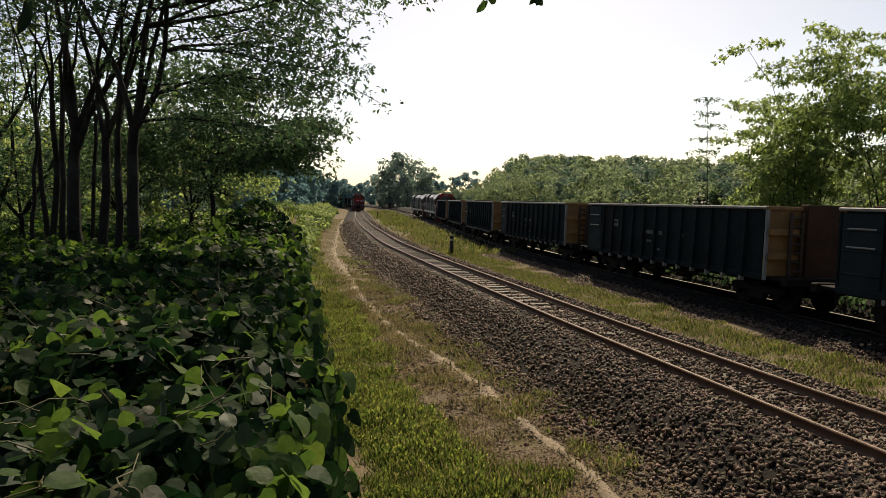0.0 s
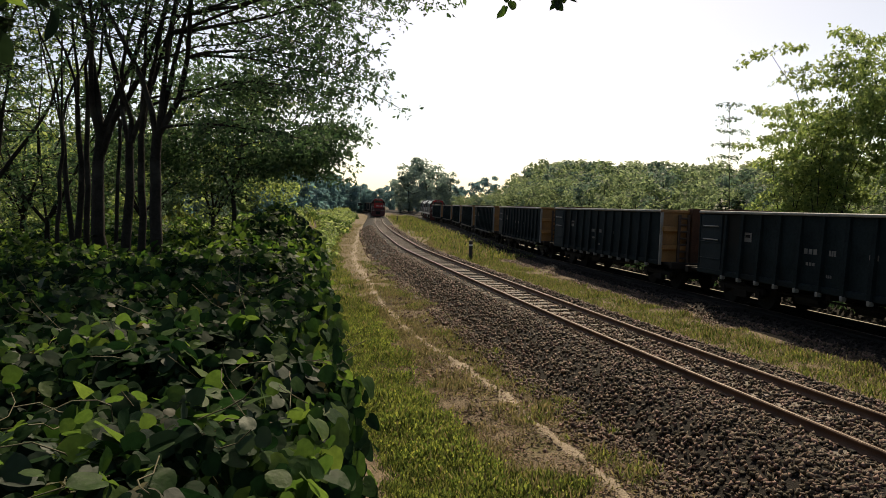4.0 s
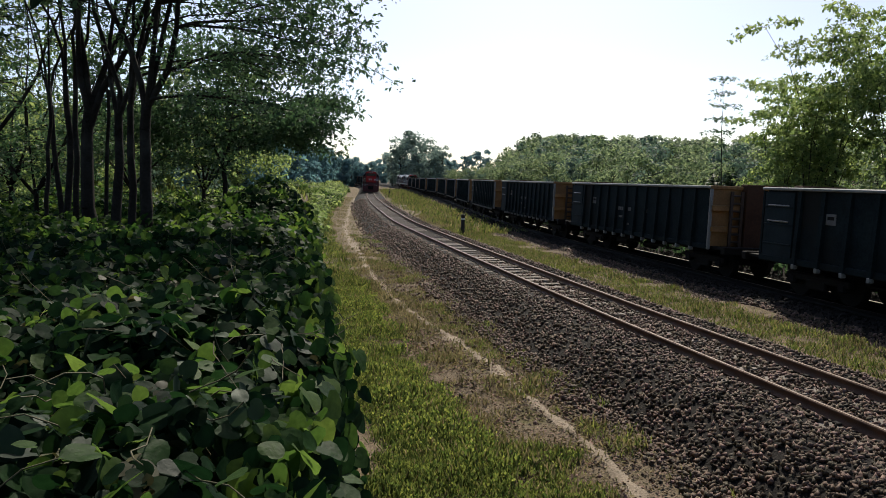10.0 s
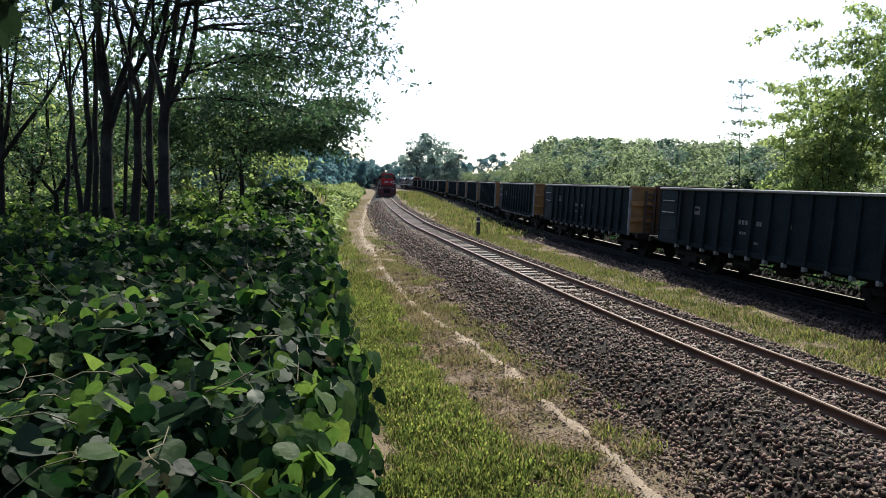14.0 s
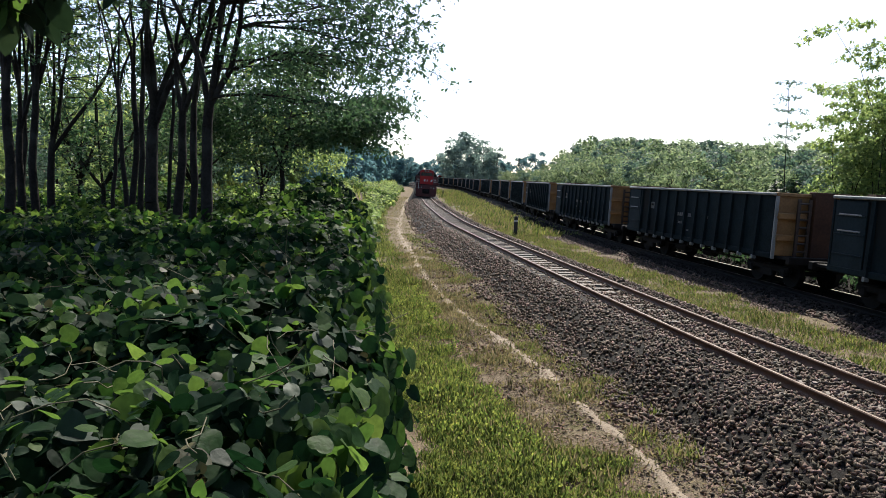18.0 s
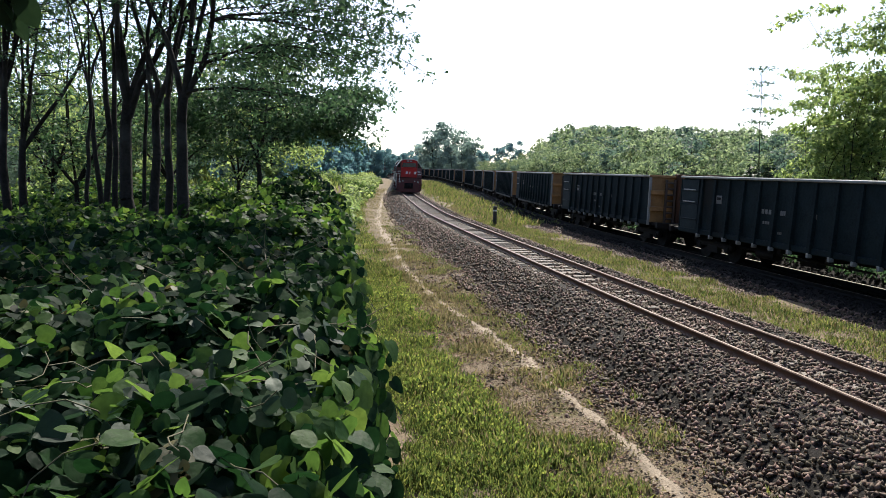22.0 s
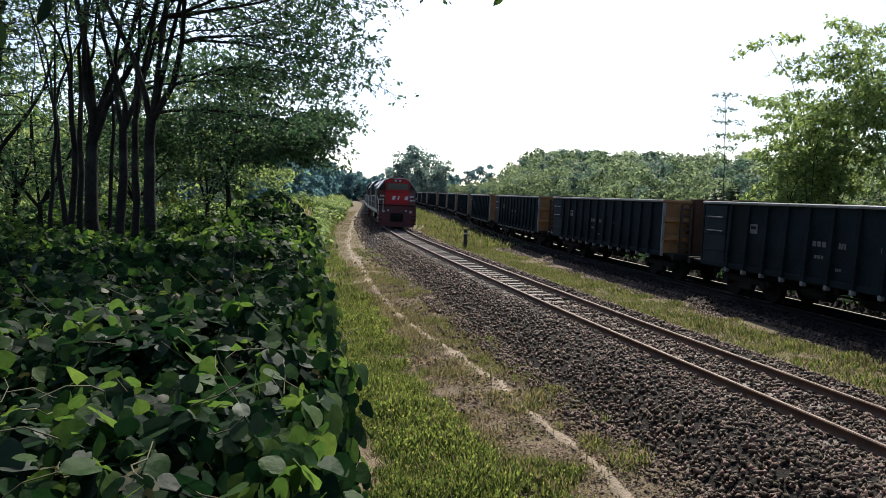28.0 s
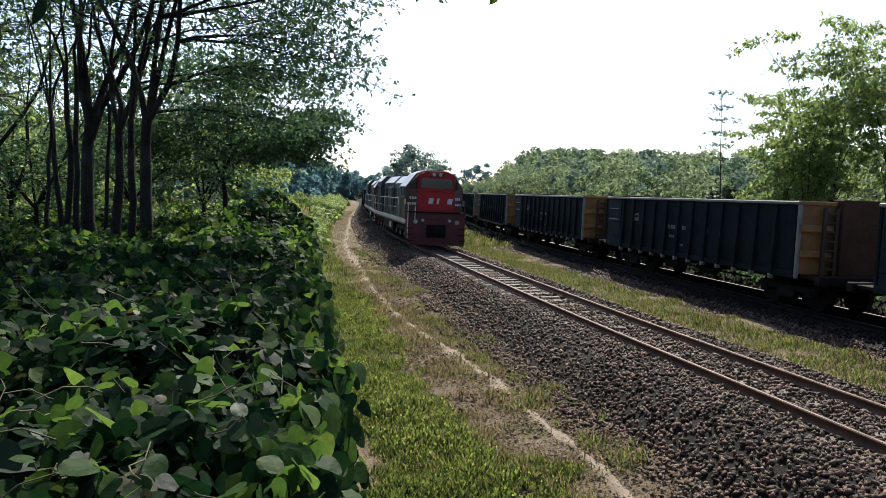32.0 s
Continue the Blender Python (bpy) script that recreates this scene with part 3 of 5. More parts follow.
def build_wagon():
    w = new("coal_wagon")
    L, T, S, W = WAGON_LEN / 2, WAGON_TOP, WAGON_SILL, 1.2
    for sx in (-1, 1):
        x0, x1 = sorted((sx * W, sx * (W - 0.05)))
        part("side_wall", Shape().box(x0, x1, -L + 0.15, L - 0.15, S + 0.12, T - 0.08), M_WAGON, w, "blue-black side wall")
    part("floor_plate", Shape().box(-W + 0.05, W - 0.05, -L + 0.15, L - 0.15, S + 0.12, S + 0.2), M_WAGON, w)
    for sx in (-1, 1):
        s = Shape()
        s.box(sx * (W + 0.02) - 0.08, sx * (W + 0.02) + 0.08, -L, L, T - 0.08, T, 0.02)
        part("top_rail", s, M_EDGE, w, "worn grey top edge")
        s = Shape()
        s.box(sx * (W + 0.0) - 0.06, sx * (W + 0.0) + 0.06, -L + 0.05, L - 0.05, S, S + 0.16, 0.02)
        part("side_sill", s, M_WAGON, w)
        st = Shape()
        st.add([(-0.055, -0.065, T - 0.1), (0.02, -0.065, T - 0.1), (0.02, 0.065, T - 0.1), (-0.055, 0.065, T - 0.1),
                (-0.12, -0.06, S + 0.02), (0.02, -0.06, S + 0.02), (0.02, 0.06, S + 0.02), (-0.12, 0.06, S + 0.02)],
               [(0, 1, 2, 3), (7, 6, 5, 4), (0, 4, 5, 1), (1, 5, 6, 2), (2, 6, 7, 3), (3, 7, 4, 0)])
        me = st.mesh("stake")
        me.materials.append(M_WAGON)
        ft = Shape().box(-0.13, 0.0, -0.05, 0.05, S - 0.09, S + 0.03, 0.012).mesh("stake_foot")
        ft.materials.append(M_EDGE)
        n = 12
        for i in range(n):
            y = -L + 0.9 + (2 * L - 2.35) * i / (n - 1)
            k = new("stake", me)
            k.parent = w
            k.matrix_basis = pose(sx * W, y, 0, 0, 0, 0 if sx < 0 else 180)
            f = new("stake_foot", ft)
            f.parent = k
    for ey in (-1, 1):
        e = Shape().box(-W + 0.03, W - 0.03, ey * (L - 0.1) - 0.05, ey * (L - 0.1) + 0.05, S + 0.1, T - 0.02, 0.01)
        end = part("end_wall", e, M_ORANGE, w, "faded orange end wall")
        for z in (S + 0.62, S + 1.25):
            part("end_beam", Shape().box(-W + 0.02, W - 0.02, ey * (L + 0.0) - 0.1, ey * (L + 0.0) + 0.1, z - 0.09, z + 0.09, 0.02), M_ORANGE, end)
        part("end_cap", Shape().box(-W - 0.05, W + 0.05, ey * (L - 0.06) - 0.09, ey * (L - 0.06) + 0.09, T - 0.1, T + 0.01, 0.02), M_ORANGE, end)
        lad = Shape()
        lx = -0.62
        for x in (lx, lx + 0.34):
            lad.box(x - 0.045, x + 0.045, ey * (L + 0.14) - 0.03, ey * (L + 0.14) + 0.03, S + 0.1, T - 0.15)
        for i in range(7):
            z = S + 0.25 + i * 0.23
            lad.tube((lx, ey * (L + 0.14), z), (lx + 0.34, ey * (L + 0.14), z), 0.035, 0.035, 6)
        part("ladder", lad, M_LADDER, end, "orange iron end ladder")
        part("end_panel", Shape().box(-0.2, W - 0.04, ey * (L + 0.06) - 0.17, ey * (L + 0.06) + 0.17, S - 0.1, T + 0.07, 0.015), M_RUST, end, "rust-brown boxed end panel")
        for sx in (-1, 1):
            part("corner_post", Shape().box(sx * W - 0.045, sx * W + 0.045, ey * (L - 0.02) - 0.04, ey * (L - 0.02) + 0.04, S, T - 0.08, 0.012), M_EDGE if ey < 0 else M_WAGON, w, "pale worn corner post" if ey < 0 else "")
        c = Shape()
        c.box(-0.1, 0.1, min(ey * L, ey * (L + 1.2)), max(ey * L, ey * (L + 1.2)), 0.62, 0.84, 0.03)
        c.box(-0.16, 0.16, min(ey * (L + 1.12), ey * (L + 1.34)), max(ey * (L + 1.12), ey * (L + 1.34)), 0.58, 0.88, 0.05)
        part("coupler", c, M_IRON, w, "black knuckle coupler")
        part("head_stock", Shape().box(-W, W, ey * (L + 0.75) - 0.1, ey * (L + 0.75) + 0.1, S - 0.08, S + 0.14, 0.02), M_IRON, w)
        part("end_platform", Shape().box(-W + 0.1, W - 0.1, min(ey * L, ey * (L + 0.7)), max(ey * L, ey * (L + 0.7)), S + 0.02, S + 0.1, 0.01), M_IRON, w, "dark end platform")
    for sx in (-1, 1):
        p = Shape().box(sx * (W + 0.02) - 0.03, sx * (W + 0.02) + 0.03, L - 1.25, L - 0.1, S + 0.1, T - 0.12, 0.01)
        pan = part("side_panel", p, M_PANEL, w, "grey-blue flat side panel")
        for z in (S + 0.5, S + 1.0, S + 1.45):
            part("panel_rib", Shape().box(sx * (W + 0.05) - 0.025, sx * (W + 0.05) + 0.025, L - 1.22, L - 0.12, z - 0.05, z - 0.01, 0.008), M_PANEL, pan)
        for z in (S + 1.05, S + 1.45):
            part("grab_iron", Shape().tube((sx * (W + 0.08), L - 1.1, z), (sx * (W + 0.08), L - 0.3, z), 0.02, 0.02, 6), M_EDGE, pan)
    mk = [(-0.3, -0.05, 1.7, 1.83), (0.35, 0.85, 1.7, 1.83), (0.4, 0.75, 1.42, 1.5), (-1.6, -1.3, 1.7, 1.82), (-0.2, 0.0, 1.18, 1.25)]
    for sx in (-1, 1):
        for y0, y1, z0, z1 in mk:
            for k in range(3):
                a = y0 + (y1 - y0) * k / 3
                part("painted_mark", Shape().box(sx * (W + 0.004) - 0.003, sx * (W + 0.004) + 0.003, a, a + (y1 - y0) / 3 * 0.7, z0, z1), M_MARK, w, "small dull grey-white painted mark")
        plate = part("number_plate", Shape().box(sx * (W + 0.01) - 0.008, sx * (W + 0.01) + 0.008, 3.0, 3.32, 1.86, 2.12, 0.003), M_MARK, w, "small pale grey plate")
        part("plate_mark", Shape().box(sx * (W + 0.02) - 0.003, sx * (W + 0.02) + 0.003, 3.05, 3.27, 1.98, 2.06), M_IRON, plate)
    cs = Shape()
    cs.box(-0.22, 0.22, -L + 0.3, L - 0.3, 0.6, 0.93, 0.02)
    cs.box(-0.2, 0.2, -L - 0.8, L + 0.8, 0.64, 0.86, 0.02)
    for y in (-4.6, -2.0, 0, 2.0, 4.6):
        cs.box(-W + 0.1, W - 0.1, y - 0.08, y + 0.08, 0.64, 0.93)
    part("centre_sill", cs, M_IRON, w)
    for sx in (-1, 1):
        rod = Shape()
        rod.tube((sx * 0.75, -3.2, 0.56), (sx * 0.75, 2.4, 0.56), 0.03, 0.03, 6)
        for y in (-2.4, -0.4, 1.4):
            rod.box(sx * 0.75 - 0.03, sx * 0.75 + 0.03, y - 0.03, y + 0.03, 0.5, 0.66)
        part("brake_rod", rod, M_IRON, w)
        part("side_tank", Shape().tube((sx * 0.72, 0.6, 0.52), (sx * 0.72, 1.5, 0.52), 0.16, 0.16, 12), M_IRON, w, "dark air reservoir")
    part("brake_cylinder", Shape().tube((-0.5, -1.0, 0.5), (-0.5, -0.3, 0.5), 0.14, 0.14, 12), M_IRON, w)
    for y in (-4.9, 3.9):
        bogie(w, y)
    return tagged(w, "blue-black coal wagon with orange ends on the railway line", "wagon", "coal wagons of the long train")


LOCO_LEN = 17.6


def build_loco(name, label, group, face, face_low, stripe):
    """A diesel locomotive with its cab towards -y."""
    w = new(name)
    L = LOCO_LEN / 2
    deck = 1.25
    part("frame", Shape().box(-1.36, 1.36, -L + 0.5, L - 0.5, 1.0, deck, 0.03), M_LOCO, w)
    for sx in (-1, 1):
        part("walkway_edge", Shape().box(sx * 1.38 - 0.02, sx * 1.38 + 0.02, -L + 0.6, L - 0.6, 1.1, 1.28, 0.008), stripe, w, "white walkway edge stripe")
    # cab: eight-sided outline drawn back, with a front of one flat and two angled faces
    prof = [(-1.34, deck), (1.34, deck), (1.34, 2.72), (0.86, 3.36), (0.5, 3.5), (-0.5, 3.5), (-0.86, 3.36), (-1.34, 2.72)]
    cab = part("cab", Shape().prism(prof, -L + 1.05, -L + 3.2), M_LOCO, w, "dark grey cab sides")
    fl = [(-0.84, deck + 0.02), (0.84, deck + 0.02), (0.84, 3.33), (0.48, 3.47), (-0.48, 3.47), (-0.84, 3.33)]
    front = part("cab_front", Shape().prism(fl, -L + 0.5, -L + 1.1), face, w, "red cab front")
    for sx in (-1, 1):
        y0, y1 = -L + 0.5, -L + 1.06
        v = [(0.84, y0, deck), (1.33, y1, deck), (1.33, y1, 2.7), (0.86, y0 + 0.05, 3.3), (0.84, y1, deck), (0.86, y1, 3.3)]
        f = [(0, 1, 2, 3), (0, 4, 1), (1, 4, 5, 2), (2, 5, 3), (0, 3, 5, 4)]
        f = f if sx > 0 else [q[::-1] for q in f]
        cor = part("cab_corner", Shape().add([(sx * x, y, z) for x, y, z in v], f), M_MAROON, w, "dark angled cab corner")
        g = [(0.93, y0 + 0.07, 2.66), (1.22, y0 + 0.41, 2.66), (1.22, y0 + 0.41, 2.8), (0.96, y0 + 0.10, 3.12)]
        g = [(sx * (x + 0.008), y - 0.012, z) for x, y, z in g] + [(sx * x, y + 0.02, z) for x, y, z in g]
        f = [(0, 1, 2, 3), (7, 6, 5, 4), (0, 4, 5, 1), (1, 5, 6, 2), (2, 6, 7, 3), (3, 7, 4, 0)]
        part("corner_window", Shape().add(g, f if sx > 0 else [q[::-1] for q in f]), M_GLASS, cor)
        for z, n in ((2.26, 3), (2.0, 4)):
            for k in range(n):
                x = 0.90 + 0.1 * k
                y = y0 + (x - 0.84) * 1.143
                part("number_bar", Shape().add([(sx * (x + 0.006), y - 0.012, z - 0.055), (sx * (x + 0.076), y + 0.07, z - 0.055), (sx * (x + 0.076), y + 0.07, z + 0.055), (sx * (x + 0.006), y - 0.012, z + 0.055)], [(0, 1, 2, 3) if sx > 0 else (3, 2, 1, 0)]), M_WHITE, cor)
        part("window_frame", Shape().box(sx * 0.8 - 0.03, sx * 0.8 + 0.03, -L + 0.47, -L + 0.51, 2.66, 3.2, 0.008), face_low, front)
    part("windscreen", Shape().prism([(-0.74, 2.72), (0.74, 2.72), (0.68, 3.16), (-0.68, 3.16)], -L + 0.47, -L + 0.51), M_GLASS, front, "dark wide windscreen")
    part("window_sill", Shape().box(-0.84, 0.84, -L + 0.44, -L + 0.51, 2.58, 2.64, 0.01), face, front)
    hl = part("headlight_box", Shape().box(-0.34, 0.34, -L + 0.44, -L + 0.52, 3.24, 3.43, 0.03), face_low, front)
    for x in (-0.15, 0.15):
        part("headlight", Shape().tube((x, -L + 0.41, 3.335), (x, -L + 0.45, 3.335), 0.08, 0.08, 14), M_LAMP, hl, "unlit round headlight")
    # plain white emblem shapes on the front
    e0, e1 = -L + 0.485, -L + 0.502
    em = Shape()
    for x, wd in ((-0.36, 0.2), (0.02, 0.09), (0.5, 0.22)):
        em.prism([(x, 2.02), (x + wd, 2.02), (x + wd + 0.05, 2.27), (x + 0.05, 2.27)], e0, e1)
    part("emblem", em, M_WHITE, front, "plain white painted shapes")
    # lower front
    low = part("pilot", Shape().prism([(-1.2, 0.14), (1.2, 0.14), (1.34, 0.5), (1.34, 1.3), (-1.34, 1.3), (-1.34, 0.5)], -L + 0.3, -L + 0.6), face_low, w, "dirty red pilot plate")
    # shade of the lower front is put into these two parts' darker colours
    part("step_board", Shape().box(-1.36, 1.36, -L + 0.22, -L + 0.62, 1.6, 1.66, 0.015), M_IRON, low)
    part("bumper_box", Shape().box(-1.3, 1.3, -L + 0.4, -L + 0.6, 1.28, 1.62, 0.03), M_MAROON, low)
    for x in (-0.95, -0.62, 0.62, 0.95):
        part("lower_lamp", Shape().tube((x, -L + 0.24, 1.20 if abs(x) > 0.8 else 1.27), (x, -L + 0.34, 1.20 if abs(x) > 0.8 else 1.27), 0.1 if abs(x) > 0.8 else 0.07, 0.1 if abs(x) > 0.8 else 0.07, 12), M_LAMP, low, "pale marker lamp")
    cp = Shape()
    cp.box(-0.13, 0.13, -L - 0.2, -L + 0.4, 0.68, 0.94, 0.03)
    cp.box(-0.2, 0.2, -L - 0.35, -L - 0.12, 0.62, 1.0, 0.06)
    cp.box(-0.45, 0.45, -L + 0.2, -L + 0.32, 0.5, 1.08, 0.03)
    part("coupler", cp, M_IRON, w, "black knuckle coupler")
    for sx in (-1, 1):
        for x in (1.30, 0.98):
            part("handrail", Shape().tube((sx * x, -L + 0.28, 0.45 if x > 1.2 else 1.3), (sx * x, -L + 0.28, 2.05 if x > 1.2 else 1.9), 0.022, 0.022, 6), M_WHITE if sx < 0 else face_low, w, "upright handrail")
        for z in (0.35, 0.62, 0.9):
            part("step", Shape().box(sx * 1.2 - 0.16, sx * 1.2 + 0.16, -L + 0.2, -L + 0.42, z - 0.02, z + 0.02), M_IRON, w)
        # cab side window, door
        part("side_window", Shape().box(sx * 1.362 - 0.01, sx * 1.362 + 0.01, -L + 1.2, -L + 2.3, 2.2, 2.78, 0.005), M_GLASS, cab, "cab side window")
        part("cab_door", Shape().box(sx * 1.362 - 0.008, sx * 1.362 + 0.008, -L + 2.45, -L + 3.05, deck + 0.1, 2.8, 0.005), M_LOCO, cab)
        part("side_badge", Shape().box(sx * 1.364 - 0.008, sx * 1.364 + 0.008, -L + 0.75, -L + 1.1, 1.95, 2.2), M_WHITE, cab)
    part("cab_roof", Shape().prism([(-1.35, 2.73), (-0.87, 3.365), (-0.5, 3.505), (0.5, 3.505), (0.87, 3.365), (1.35, 2.73), (1.37, 2.75), (0.89, 3.4), (0.51, 3.54), (-0.51, 3.54), (-0.89, 3.4), (-1.37, 2.75)], -L + 1.0, -L + 3.3), M_ROOF, cab, "weathered roof, sky glint in its pale colour")
    # long hood in three bays, with panels, louvres and fans
    y = -L + 3.3
    for bay, (ln, hw, top) in enumerate(((4.6, 1.02, 3.3), (5.2, 1.05, 3.35), (2.7, 1.25, 3.45))):
        y1 = min(y + ln, L - 0.65)
        hp = [(-hw, deck), (hw, deck), (hw, top - 0.35), (hw - 0.35, top), (-hw + 0.35, top), (-hw, top - 0.35)]
        hood = part("hood", Shape().prism(hp, y + 0.06, y1), M_LOCO, w, "dark grey engine hood")
        for sx in (-1, 1):
            n = max(2, int((y1 - y) / 0.9))
            for i in range(n):
                a = y + 0.15 + (y1 - y - 0.25) * i / n
                part("hood_door", Shape().box(sx * hw - 0.02, sx * hw + 0.02, a, a + (y1 - y - 0.3) / n - 0.06, deck + 0.15, top - 0.6, 0.01), M_PANEL if (i + bay) % 3 == 1 else M_LOCO, hood)
            pr = [(hw - 0.01, top - 0.33), (hw + 0.02, top - 0.33), (hw - 0.33, top + 0.03), (hw - 0.36, top)]
            pr = pr if sx > 0 else [(-x, z) for x, z in pr][::-1]
            part("roof_slope", Shape().prism(pr, y + 0.2, y1 - 0.15), M_ROOF, hood, "roof slope, sky glint in its pale colour")
        part("roof_panel", Shape().box(-hw + 0.37, hw - 0.37, y + 0.15, y1 - 0.1, top, top + 0.05, 0.02), M_ROOF, hood, "weathered roof, sky glint in its pale colour")
        if bay:
            for i in range(2):
                yy = y + (y1 - y) * (i + 0.5) / 2
                part("roof_fan", Shape().tube((0, yy, top + 0.04), (0, yy, top + 0.14), 0.55, 0.5, 20), M_LOCO, hood)
        else:
            part("exhaust", Shape().box(-0.25, 0.25, y + 2.0, y + 3.0, top, top + 0.22, 0.04), M_IRON, hood)
        y = y1
    for sx in (-1, 1):
        n = 11
        for i in range(n):
            yy = -L + 3.4 + (2 * L - 4.2) * i / (n - 1)
            part("rail_post", Shape().tube((sx * 1.36, yy, 1.25), (sx * 1.36, yy, 2.2), 0.02, 0.02, 6), M_WHITE if i % 5 == 0 else M_EDGE, w)
        for z in (1.75, 2.2):
            part("guard_rail", Shape().tube((sx * 1.36, -L + 3.4, z), (sx * 1.36, L - 0.8, z), 0.018, 0.018, 6), M_EDGE, w)
    part("fuel_tank", Shape().prism([(-1.0, 0.3), (1.0, 0.3), (1.25, 0.5), (1.25, 1.0), (-1.25, 1.0), (-1.25, 0.5)], -2.4, 2.4), M_IRON, w, "black fuel tank")
    part("tank_label", Shape().box(-1.262, -1.248, -1.6, -0.8, 0.6, 0.9), M_WHITE, w)
    for yb in (-L + 4.0, L - 4.0):
        f = Shape()
        for sx in (-1, 1):
            x = sx * 1.0
            f.box(x - 0.09, x + 0.09, yb - 2.1, yb + 2.1, 0.62, 0.86, 0.04)
            for k in (-1.6, 0, 1.6):
                f.box(x - 0.13, x + 0.13, yb + k - 0.2, yb + k + 0.2, 0.32, 0.72, 0.04)
            for k in (-0.8, 0.8):
                f.tube((x, yb + k, 0.5), (x, yb + k, 0.95), 0.11, 0.11, 10)
        bo = part("bogie", f, M_IRON, w, "dark three-axle bogie")
        for k in (-1.6, 0, 1.6):
            s = Shape()
            for sx in (-1, 1):
                s.tube((sx * 0.5, yb + k, 0.46), (sx * 0.64, yb + k, 0.46), 0.46, 0.46, 22)
            s.tube((-0.9, yb + k, 0.46), (0.9, yb + k, 0.46), 0.08, 0.08, 10)
            part("wheelset", s, M_IRON, bo)
            for sx in (-1, 1):
                part("axle_cover", Shape().tube((sx * 1.12, yb + k, 0.5), (sx * 1.17, yb + k, 0.5), 0.11, 0.09, 10), M_EDGE, bo)
    return tagged(w, label, "locomotive", group)


def on_rails(line, s, half=4.55, z=0.0):
    a, b = on(line, s - half), on(line, s + half)
    c = (a + b) / 2
    return pose(c[0], c[1], z, 0, CANT, math.degrees(math.atan2(-(b - a)[0], (b - a)[1])))


def away(t):
    """How far the long train has run at t seconds."""
    return 8.665 * t


def coming(t):
    """The y of the oncoming locomotive's front at t seconds."""
    return 153 - 3.0 * t - 0.0237 * t * t


LONG_TRAIN, RED_TRAIN = [], []


def build_trains():
    wagon = build_wagon()
    post0 = FAR_S0 + 4.32
    for k in range(8, -18, -1):
        s = post0 + WAGON_PITCH * k + WAGON_LEN / 2
        ob = wagon if k == 8 else copy_thing(wagon, pose(0, 0, 0))
        LONG_TRAIN.append((ob, s))
    loco = build_loco("diesel_locomotive", "dark diesel locomotive with red front and pale roof, running on rails", "locomotives", M_RED, M_DKRED, M_WHITE)
    head = post0 + WAGON_PITCH * 9 - 0.4
    for i in range(2):
        LONG_TRAIN.append((copy_thing(loco, pose(0, 0, 0)), head + LOCO_LEN * 0.5 + i * (LOCO_LEN + 0.6)))
    RED_TRAIN.append((loco, LOCO_LEN / 2))
    RED_TRAIN.append((copy_thing(loco, pose(0, 0, 0)), LOCO_LEN * 1.5 + 0.6))
    for i in range(6):
        w = copy_thing(wagon, pose(0, 0, 0))
        tagged(w, "blue-black coal wagon behind the oncoming locomotives", group="coal wagons of the oncoming train")
        RED_TRAIN.append((w, LOCO_LEN * 2 + 1.0 + WAGON_PITCH * (i + 0.5)))


def motions():
    for ob, s in LONG_TRAIN:
        walk(ob, [(t, on_rails(FAR, s + away(t), z=FAR_Z)) for t in np.arange(0, 32.1, 1.0)])
    for ob, s in RED_TRAIN:
        walk(ob, [(t, on_rails(NEAR, np.interp(coming(t), NEAR[0][:, 1], NEAR[1]) + s)) for t in np.arange(0, 32.1, 1.0)])


